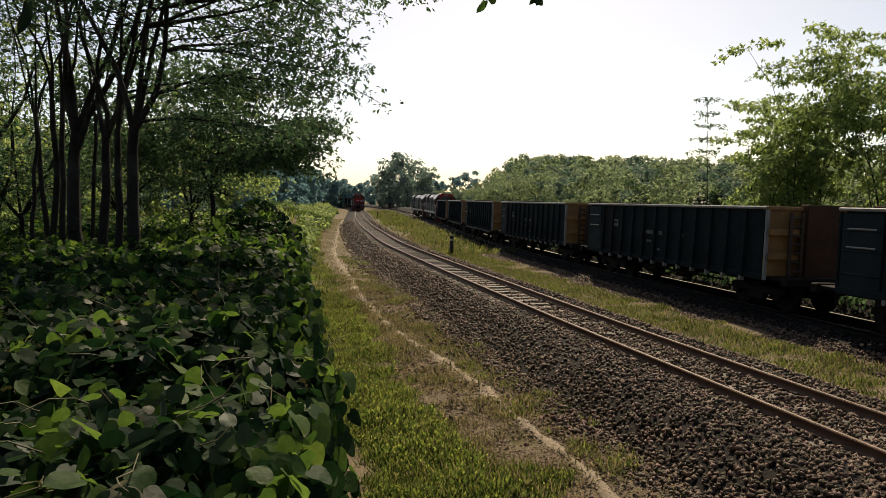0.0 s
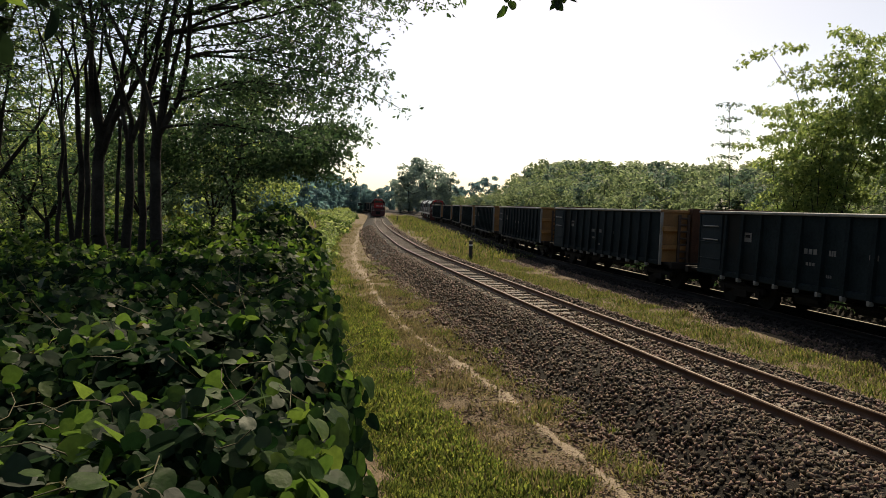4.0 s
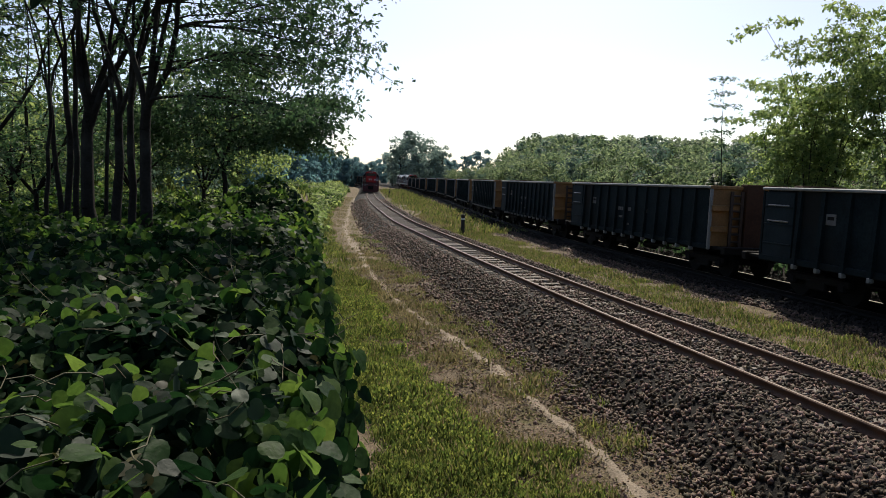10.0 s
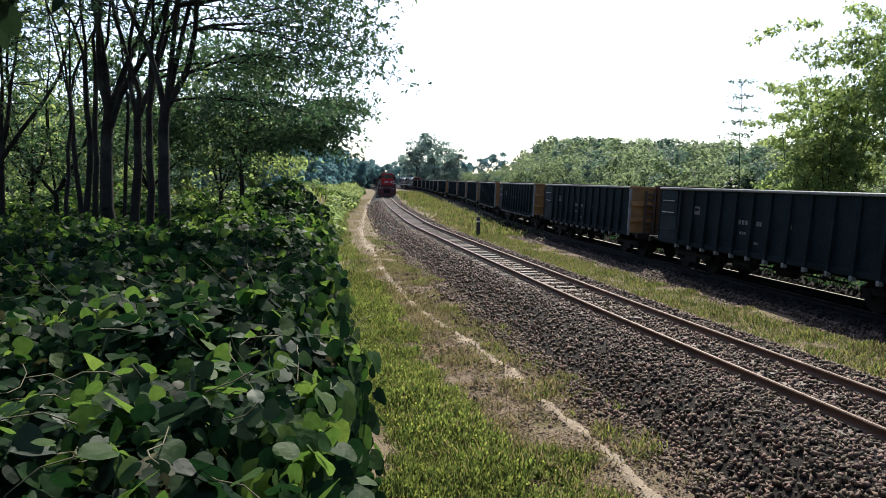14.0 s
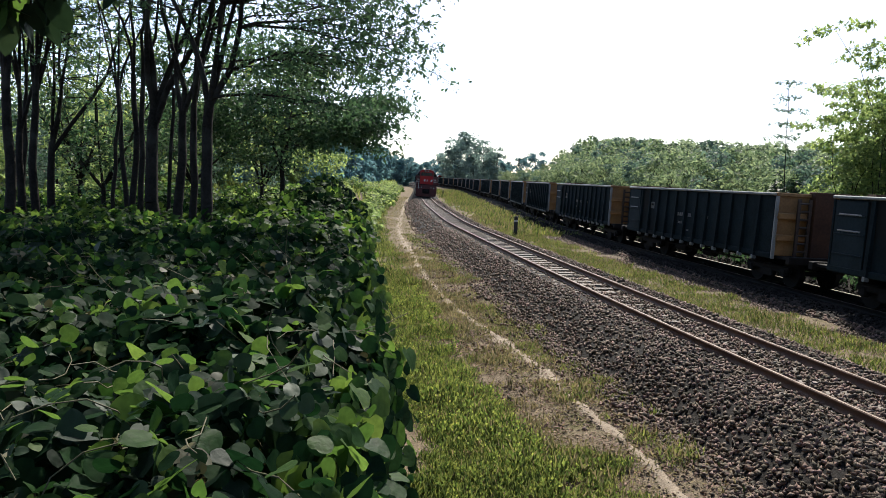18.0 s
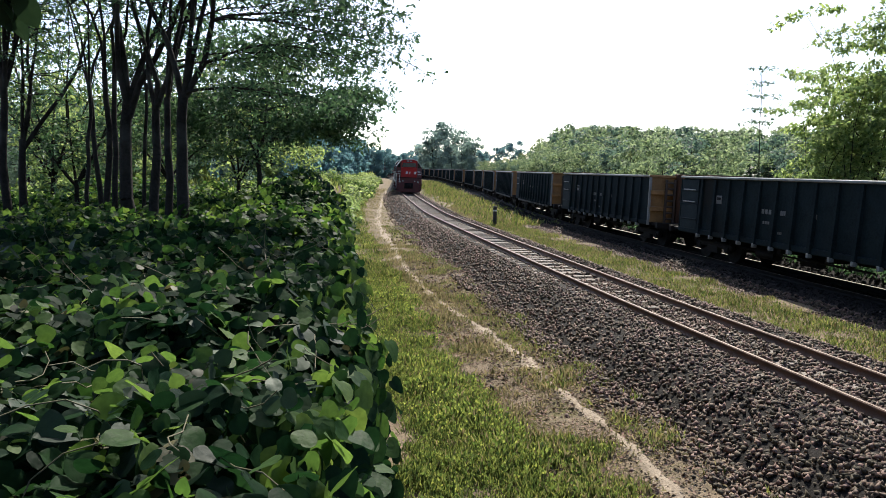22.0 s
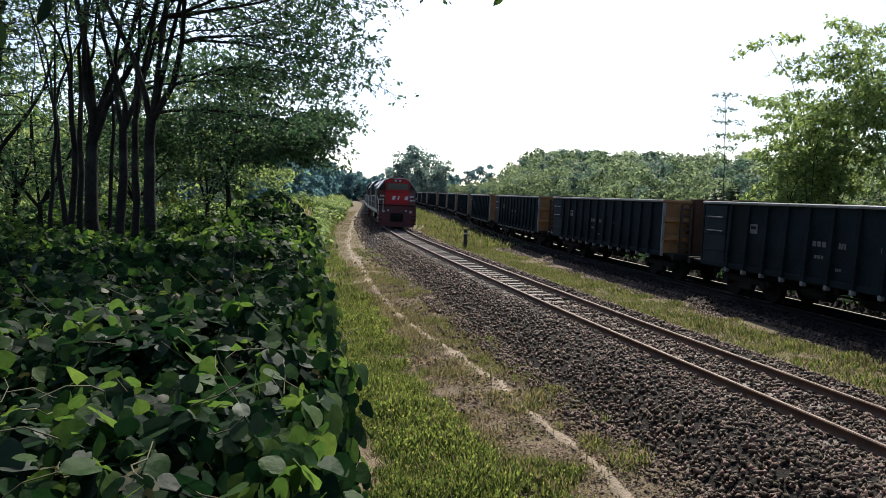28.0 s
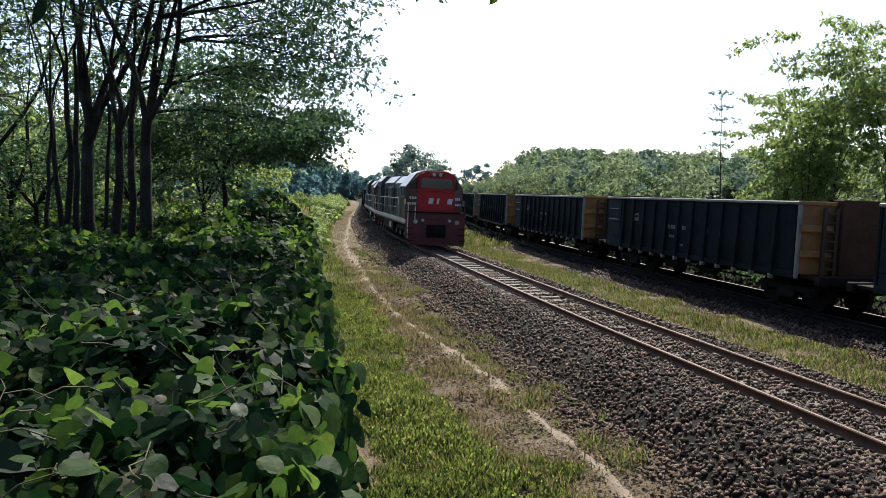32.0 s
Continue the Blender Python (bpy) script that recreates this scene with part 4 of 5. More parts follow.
# ---- trees ----
def grow(seed, height, trunk_h, r, forks, spread, lean=(0, 0), side=0.9, per_twig=9, twig_step=0.45, droop=0.2, low=0.0, puff=0.22, start=1, boughs=(), limbs=(), shade=0):
    """Limb segments and leaf places of one tree with its foot at the origin."""
    rng = np.random.default_rng(seed)
    segs, leaf_p, leaf_h = [], [], []
    p, d = np.zeros(3), np.array([lean[0] * 0.15, lean[1] * 0.15, 1.0])
    d /= np.linalg.norm(d)
    n = 6
    for i in range(n):
        q = p + d * trunk_h / n + np.append(rng.normal(0, 0.03 * trunk_h / 3, 2), 0)
        ra, rb = r * (1.3 if i == 0 else 1 - 0.05 * i), r * (1 - 0.05 * (i + 1))
        segs.append((p, q, ra, rb))
        p = q
        if low and i >= 1:
            for k in range(2):
                a = rng.uniform(0, 2 * math.pi)
                twig(rng, p, np.array([math.cos(a), math.sin(a), 0.3]), low * rng.uniform(0.6, 1.2), r * 0.2, segs, leaf_p, leaf_h, per_twig, twig_step, droop, puff)
    top, nodes = p, [p]
    for f in range(len(limbs) or forks):
        a = 2 * math.pi * (f + rng.uniform(-0.25, 0.25)) / forks
        out = np.array([math.cos(a) * spread + lean[0], math.sin(a) * spread + lean[1], rng.uniform(0.75, 1.1)])
        if limbs:
            out = np.array([limbs[f][0], limbs[f][1], 1.0])
        out /= np.linalg.norm(out)
        ln = (height - trunk_h) * rng.uniform(0.8, 1.08) / max(out[2], 0.6)
        p, rr, m = top - np.array([0, 0, rng.uniform(0, 0.12) * trunk_h]), r * rng.uniform(0.42, 0.58), 9
        for i in range(m):
            out = out + np.array([0, 0, 0.05]) + rng.normal(0, 0.12, 3)
            out /= np.linalg.norm(out)
            q = p + out * ln / m
            segs.append((p, q, rr, rr * 0.84))
            rr *= 0.84
            p = q
            nodes.append(p)
            if i >= start:
                for k in range(2 if i < m - 2 else 3):
                    b = rng.uniform(0, 2 * math.pi)
                    td = np.array([math.cos(b) + lean[0] * 2.2, math.sin(b) + lean[1] * 2.2, rng.uniform(-0.1, 0.6)])
                    twig(rng, p, td, side * rng.uniform(0.6, 1.35), rr * 0.45, segs, leaf_p, leaf_h, shade if shade and p[2] > (6.4 if height > 8.9 and low == 0 else 5.0) else per_twig, twig_step, droop, puff)
    # long side boughs with flat sprays of twigs
    for z, az, ln, rise in boughs:
        out = np.array([math.cos(radians(az)), math.sin(radians(az)), rise])
        p = min(nodes, key=lambda c: abs(c[2] - z) - 0.4 * float(c[:2] @ out[:2]))
        rr, m = r * 0.3, 10
        for i in range(m):
            out = out + rng.normal(0, 0.09, 3) + np.array([0, 0, -0.035])
            out /= np.linalg.norm(out)
            q = p + out * ln / m
            segs.append((p, q, rr, rr * 0.86))
            rr *= 0.86
            p = q
            if i > 1:
                for sgn in (-1, 1):
                    td = np.array([out[0] - sgn * out[1] * 1.1, out[1] + sgn * out[0] * 1.1, rng.uniform(-0.15, 0.35)])
                    twig(rng, p, td, side * 0.75 * rng.uniform(0.6, 1.3), rr * 0.5, segs, leaf_p, leaf_h, per_twig, twig_step, droop, puff)
    return segs, np.array(leaf_p), np.array(leaf_h), rng


def twig(rng, p, d, ln, r, segs, leaf_p, leaf_h, per, stepl, droop, puff):
    d = d / np.linalg.norm(d)
    n = max(2, int(ln / stepl))
    for i in range(n):
        d = d + rng.normal(0, 0.16, 3) + np.array([0, 0, -droop * 0.25])
        d /= np.linalg.norm(d)
        q = p + d * ln / n
        segs.append((p, q, max(r, 0.006), max(r * 0.72, 0.005)))
        r *= 0.72
        p = q
        # leaves hang in flat sprays of three round a short stalk
        for j in range(max(1, (per if i else per // 2) // 3)):
            c = p + rng.normal(0, puff, 3) * np.array([1, 1, 0.45])
            h = d * 0.6 + rng.normal(0, 0.7, 3) + np.array([0, 0, -droop * 1.5])
            for k in range(3):
                leaf_p.append(c + rng.normal(0, 0.03, 3))
                leaf_h.append(h + rng.normal(0, 0.55, 3))


def tree(name, label, group, seed, leaf=0.15, mat=None, width=0.22, bark=None, sides=6, **kw):
    segs, lp, lh, rng = grow(seed, **kw)
    ob = new(name)
    part("trunk", tubes("trunk", segs, sides), bark or M_BARK, ob)
    nrm = rng.normal(0, 0.75, (len(lp), 3)) + np.array([0, 0, 0.55])
    part("crown", leaf_cloud("crown", lp, nrm, leaf * rng.uniform(0.6, 1.3, len(lp)), width, "plain", lh), mat or M_LEAF, ob)
    return tagged(ob, label, "tree", group)


def clump_tree(name, label, group, seed, h, mat, leaf=0.4, clumps=34, per=42, trunk=0.25, wide=0.30, crown_low=0.22, lump=(0.055, 0.11)):
    """A tree whose crown is built of leafy clumps round its limbs, with gaps between."""
    rng = np.random.default_rng(seed)
    ob = new(name)
    segs, lp, ln = [], [], []
    top = np.array([rng.normal(0, 0.03 * h), rng.normal(0, 0.03 * h), h * 0.9])
    mid = np.array([0, 0, h * trunk])
    segs.append((np.zeros(3), mid, 0.016 * h, 0.013 * h))
    segs.append((mid, top, 0.012 * h, 0.003 * h))
    for i in range(clumps):
        k = crown_low + (1 - crown_low) * (i + rng.uniform()) / clumps
        girth = math.sin(math.pi * min(1, 0.22 + 0.8 * (1 - k) ** 0.75)) ** 0.8
        a = rng.uniform(0, 2 * math.pi)
        rad = wide * h * girth * rng.uniform(0.35, 1.05)
        c = np.array([rad * math.cos(a), rad * math.sin(a), h * k * rng.uniform(0.93, 1.05)])
        at = mid + (top - mid) * max(0, (k - trunk) / (1 - trunk)) * 0.85
        segs.append((at, c, 0.005 * h, 0.002 * h))
        size = h * rng.uniform(*lump)
        v = rng.normal(0, 1, (per, 3))
        v /= np.linalg.norm(v, axis=1)[:, None]
        lp.append(c + v * size * np.array([1.25, 1.25, 0.75]) * rng.uniform(0.55, 1.1, (per, 1)))
        ln.append(v + np.array([0, 0, 0.5]) + rng.normal(0, 0.35, (per, 3)))
    lp, ln = np.concatenate(lp), np.concatenate(ln)
    part("trunk", tubes("trunk", segs, 5), M_BARK, ob)
    part("crown", leaf_cloud("crown", lp, ln, leaf * rng.uniform(0.6, 1.35, len(lp)), 0.33, "plain"), mat, ob)
    return tagged(ob, label, "tree", group)


def stand(ob, x, y, turn=0.0, scale=1.0, sink=0.05):
    z = float(ground_z(np.array([x]), np.array([y]))[0]) - sink
    ob.matrix_basis = pose(x, y, z, 0, 0, turn) @ Matrix.Diagonal((scale, scale, scale, 1))
    return ob


SIDE_BOUGHS = [  # height, heading, length, rise of each long bough
    [(3.2, -6, 2.4, 0.35), (4.0, 6, 2.6, 0.3), (4.4, -14, 2.8, 0.25), (3.0, -28, 2.0, 0.2), (4.6, 4, 3.7, 0.2), (4.9, -5, 4.3, 0.2), (5.2, 12, 3.7, 0.25), (5.8, -4, 3.9, 0.12), (5.0, 0, 4.8, 0.2), (4.5, -3, 4.5, 0.22)],
    [(3.6, 10, 2.4, 0.3), (4.4, -10, 3.0, 0.25), (5.2, 16, 3.0, 0.2)],
    [(3.6, -20, 2.2, 0.2), (4.6, 5, 2.8, 0.2)]]
LOW_BOUGHS = [
    [(2.6, -5, 1.7, 0.15), (2.8, 8, 1.9, 0.2), (3.1, -10, 2.0, 0.22), (2.5, 18, 1.6, 0.15), (3.4, 3, 1.8, 0.3), (2.7, -26, 1.7, 0.15), (3.5, -14, 1.7, 0.3),
     (2.5, -50, 1.5, 0.15), (2.6, -160, 1.5, 0.2), (2.9, 180, 1.6, 0.25), (3.4, -120, 1.5, 0.2), (3.8, 40, 1.5, 0.3)],
    [(2.2, -5, 1.4, 0.2), (2.8, -25, 1.4, 0.2)],
    [(2.2, -40, 1.4, 0.2), (2.6, -10, 1.4, 0.2)]]
MAIN_LIMBS = [  # lean of each main limb, across and along
    [(-0.17, 0.05), (-0.04, -0.08), (0.13, 0.04), (0.26, 0.1), (0.52, -0.06)], [(-0.12, 0.1), (0.06, 0.06), (0.22, -0.1)],
    [(-0.1, 0.1), (0.04, -0.06), (0.16, 0.05)], [(-0.16, 0.05), (-0.02, -0.1), (0.14, 0.08), (0.24, -0.04)]]


def build_left_trees():
    lab = "rubber tree with dark trunk and leafy crown beside the line"
    spots = [  # x, y, trunk height, height, radius, lean
        (-5.33, 13.0, 2.9, 9.5, 0.13, (0.02, -0.03)), (-5.76, 13.4, 2.9, 9.5, 0.085, (0.06, 0.05)),
        (-6.32, 14.0, 2.8, 10.0, 0.11, (0.5, 0.0)), (-6.94, 14.4, 2.9, 10.5, 0.155, (0.18, 0.0)),
        (-7.5, 15.0, 3.8, 10.5, 0.07, (0.12, 0.0)), (-7.86, 15.2, 3.6, 10.0, 0.08, (0.05, 0.0)),
        (-8.2, 15.6, 3.4, 10.5, 0.065, (-0.02, 0.1)), (-8.18, 15.1, 3.2, 9.5, 0.05, (-0.12, 0.1)), (-7.25, 15.6, 3.4, 9.5, 0.05, (0.2, 0.1)),
        (-9.81, 14.0, 3.4, 10.5, 0.12, (0.0, 0.0)), (-10.23, 15.0, 2.6, 10.0, 0.1, (0.1, 0.0)), (-10.42, 15.5, 3.2, 10.5, 0.07, (0.15, 0.0)),
        (-9.9, 15.0, 3.4, 10.5, 0.1, (0.06, 0.0)), (-10.85, 17.0, 2.2, 9.0, 0.11, (0.25, 0.0))]
    for i, (x, y, th, h, r, ln) in enumerate(spots):
        # shade thickens the crown above view, added to darken the vines below
        t = tree("rubber_tree", lab, "rubber trees beside the vines", 11 + i, leaf=0.1, width=0.25, shade=42, height=h, trunk_h=th, r=0.92 * r, forks=4 if r > 0.09 else 2, spread=0.14, lean=ln if i > 3 else (0, 0), side=1.5,
                 per_twig=24 if i < 4 else 15, puff=0.16, droop=0.35, start=2 if i < 4 else 1, boughs=SIDE_BOUGHS[i] if i < 3 else (), limbs=MAIN_LIMBS[i] if i < 4 else ())
        stand(t, x, y)
    low = "slender rubber tree with low leafy crown beside the bank"
    for i, (x, y, h, th, ln) in enumerate(((-5.95, 20.0, 5.4, 2.1, (0.14, 0.0)), (-7.6, 23.0, 4.6, 1.2, (0.1, 0.0)), (-9.0, 21.0, 5.2, 1.3, (0.1, 0.0)), (-11.9, 20.0, 5.6, 1.3, (0.1, 0.0)), (-10.6, 19.0, 4.6, 1.2, (0.1, 0.0)))):
        t = tree("rubber_tree", low if i == 0 else "young rubber tree with light yellow-green crown", "rubber trees beside the vines", 41 + i, leaf=0.125, width=0.27, mat=M_LEAF if i in (0, 2, 4) else M_LEAF_R, height=h, trunk_h=th, r=0.08, forks=6, spread=0.7, lean=ln,
                 side=1.2, per_twig=36 if i == 0 else 24, puff=0.2, droop=0.35, start=1, low=0.0 if i == 0 else 0.9, boughs=LOW_BOUGHS[i] if i < 3 else ())
        stand(t, x, y)
    # unseen trees added round and behind the camera to shade the vines; twigs hang over it
    for i, (x, y, h) in enumerate(((-3.6, -2.2, 9.5), (-7.5, 1.5, 10.0), (0.6, -4.5, 9.0), (-6.5, -5.5, 10.0), (-11.0, 7.0, 10.5), (-11.5, -1.0, 10.0), (3.4, -7.5, 8.5))):
        t = tree("rubber_tree", "unseen leafy rubber tree added to shade the vines", "rubber trees round the bank", 80 + i, leaf=0.24, width=0.3, height=h, trunk_h=3.4, r=0.13, forks=5, spread=0.55, side=1.6, per_twig=24, puff=0.32, start=2)
        stand(t, x, y)
    kinds = [clump_tree("rubber_tree", "rubber tree of the plantation behind the vines", "plantation trees", 60 + i, 5.4 + 0.5 * i, (M_LEAF_R, M_LEAF, M_LEAF_D)[i], 0.17, 34, 105, wide=0.36, crown_low=0.12) for i in range(3)]
    rng = np.random.default_rng(5)
    n = 0
    for row in range(6):
        for k in range(8):
            y = 26 + row * 6.5 + rng.uniform(-1.5, 1.5)
            x = -10.5 - k * 4.4 - row * 1.2 + rng.uniform(-1.2, 1.2)
            if k == 0 and row < 2:
                continue
            ob = kinds[n] if n < 3 else copy_thing(kinds[n % 3], pose(0, 0, 0))
            rise = 2.6 + 0.105 * y * rng.uniform(0.65, 1.05) - float(ground_z(np.array([x]), np.array([y]))[0])
            stand(ob, x, y, rng.uniform(0, 360), max(0.6, rise / (5.4 + 0.5 * (n % 3))))
            n += 1


def build_far_trees():
    rng = np.random.default_rng(9)
    lab = "young plantation tree in a dense stand"
    kinds = [clump_tree("plantation_tree", lab, "far plantation trees", 100 + i, 7.6 + i * 0.5, (M_LEAF_F, M_LEAF_D, M_LEAF_F, M_LEAF_F)[i], 0.52, 17, 62, trunk=0.1, wide=0.36, crown_low=0.06, lump=(0.09, 0.165)) for i in range(4)]
    hill = [clump_tree("plantation_tree", "plantation tree on the rising ground, leaf colour paled for haze", "hill plantation trees", 110 + i, 7.6 + i * 0.5, M_LEAF_H, 0.5, 26, 40, trunk=0.1, wide=0.4, crown_low=0.04) for i in range(2)]
    spots = []
    q, l, d, r = frame_of(FAR)
    for row in range(6):
        off = 15 + row * 6.0
        s = np.interp(42 + row * 3, q[:, 1], l)
        while s < np.interp(215, q[:, 1], l):
            x, y = on((q, l), s)
            k = int(np.searchsorted(l, s))
            spots.append((x + r[k, 0] * off + rng.uniform(-1.5, 1.5), y + r[k, 1] * off + rng.uniform(-1.5, 1.5), row))
            s += 4.6 + row * 0.9
    made = collections.Counter()
    for x, y, row in spots:
        sort = hill if row > 3 else kinds
        n = made[row > 3]
        made[row > 3] += 1
        m = n % len(sort)
        ob = sort[n] if n < len(sort) else copy_thing(sort[m], pose(0, 0, 0))
        far, z0 = math.hypot(x, y), float(ground_z(np.array([x]), np.array([y]))[0])
        rise = 0.024 + 0.041 * min(1, max(0, (x / y - 0.058) / 0.06))
        top = 2.6 + rise * far * (0.5 + 0.12 * row if row < 4 else 1.0) - z0
        stand(ob, x, y, rng.uniform(0, 360), max(0.45, top / (1.06 * (7.6 + 0.5 * m)) * (rng.uniform(0.84, 1.12) if row < 4 else rng.uniform(0.94, 1.0))))
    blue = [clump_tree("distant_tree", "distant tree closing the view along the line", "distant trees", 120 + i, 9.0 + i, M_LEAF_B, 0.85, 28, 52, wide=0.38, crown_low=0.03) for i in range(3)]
    spots = []
    for row in range(3):
        for k in range(15):
            y = 62 + k * 12 + rng.uniform(-3, 3)
            spots.append((-20 - row * 8 - 0.10 * y + rng.uniform(-2, 2), y, 0.72 + 0.3 * rng.uniform()))
    q, l, d, r = frame_of(NEAR)
    for y in np.arange(50, 205, 6.5):
        k = int(np.searchsorted(q[:, 1], y))
        o = -9.5 - 4.0 * rng.uniform()
        spots.append((q[k, 0] + r[k, 0] * o, q[k, 1] + r[k, 1] * o, 0.42 + 0.0018 * y + 0.12 * rng.uniform()))
    for k in range(13):
        spots.append((-75 + k * 4.2 + rng.uniform(-2, 2), 215 + rng.uniform(-25, 40), 0.7 + 0.25 * rng.uniform()))
    for k in range(26):
        spots.append((-150 + k * 9 + rng.uniform(-3, 3), 400 - 2.2 * abs(k - 12) + rng.uniform(-20, 20), 1.0 + 0.4 * rng.uniform()))
    q, l, d, r = frame_of(NEAR)
    for y in np.arange(225, 400, 13):
        k = int(np.searchsorted(q[:, 1], y))
        spots.append((q[k, 0] + r[k, 0] * -13, y, 0.9))
        spots.append((q[k, 0] + r[k, 0] * 26, y + 4, 0.9))
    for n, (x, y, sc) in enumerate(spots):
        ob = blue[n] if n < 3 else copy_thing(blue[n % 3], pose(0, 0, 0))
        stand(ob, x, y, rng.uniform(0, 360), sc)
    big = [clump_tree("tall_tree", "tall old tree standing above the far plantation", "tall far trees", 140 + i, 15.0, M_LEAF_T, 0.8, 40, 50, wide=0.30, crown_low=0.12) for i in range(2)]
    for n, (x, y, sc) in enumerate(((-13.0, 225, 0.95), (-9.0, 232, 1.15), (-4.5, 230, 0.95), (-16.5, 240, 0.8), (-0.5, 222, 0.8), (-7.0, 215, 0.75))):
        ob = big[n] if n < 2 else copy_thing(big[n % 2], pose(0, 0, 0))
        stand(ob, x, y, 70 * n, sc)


def build_right_trees():
    lab = "tall young tree with airy light-green crown beyond the train"
    for i, (x, y, h, th) in enumerate(((14.8, 31.0, 7.7, 1.6), (14.2, 32.0, 6.0, 1.4), (15.8, 31.0, 9.9, 2.4), (17.9, 30.0, 10.2, 2.2), (19.6, 32.0, 10.6, 2.6), (22.0, 33.0, 10.8, 2.4), (17.6, 34.5, 8.6, 2.0), (21.0, 29.0, 7.6, 1.8), (15.6, 33.5, 5.0, 1.0), (19.0, 28.5, 4.6, 0.9), (24.5, 31.0, 10.0, 2.2))):
        t = tree("young_tree", lab, "trees beyond the train", 200 + i, leaf=0.17, mat=M_LEAF_R, width=0.3, height=h, trunk_h=th, r=0.07, forks=5, spread=0.2, side=1.05, per_twig=27, shade=50, low=1.0, puff=0.2, start=1, droop=0.7, twig_step=0.4)
        stand(t, x + 0.75, y)
    rng = np.random.default_rng(77)
    ob = new("sapling")
    segs, lp, lh = [], [], []
    p = np.zeros(3)
    for k in range(12):
        q = p + np.array([rng.normal(0, 0.04), rng.normal(0, 0.04), 0.79])
        segs.append((p, q, 0.05 - 0.003 * k, 0.047 - 0.003 * k))
        p = q
        reach = {6: 0.9, 7: 1.1, 8: 1.3, 9: 1.25, 10: 0.95, 11: 0.7}.get(k, 0)
        for m in range(7 if reach else 0):
            a = 2 * math.pi * (m + rng.uniform(-0.3, 0.3)) / 7
            twig(rng, p, np.array([math.cos(a), math.sin(a), 0.35]), reach * rng.uniform(0.4, 1.1), 0.012, segs, lp, lh, 14, 0.35, 0.9, 0.11)
    part("trunk", tubes("trunk", segs, 5), M_BARK, ob)
    part("crown", leaf_cloud("crown", np.array(lp), rng.normal(0, 0.5, (len(lp), 3)) + np.array([0, 0, 0.9]), 0.175 * rng.uniform(0.6, 1.3, len(lp)), 0.26, "plain", np.array(lh)), M_LEAF, ob)
    tagged(ob, "thin lone sapling with tiers of drooping leaf tufts", "tree")
    stand(ob, 17.0, 45.0)


# ---- vines, grass, path, posts ----
def edge_x(y):
    return -0.05 - 0.174 * y - 0.02 * np.maximum(0, y - 8) + 0.10 * np.sin(1.7 * y) + 0.05 * np.sin(4.1 * y + 1)


def vine_top(x, y):
    z = 1.58 + 0.17 * wave(x, y, 1.1) + 0.13 * wave(x, y, 3.3) + 0.05 * wave(x, y, 7.9)
    z = z + 0.8 * np.exp(-(((x + 4.05) / 1.0) ** 2 + ((y - 16.5) / 2.0) ** 2))
    z = z + 0.25 * np.exp(-(((x + 3.0) / 1.0) ** 2 + ((y - 12.5) / 1.5) ** 2))
    return z


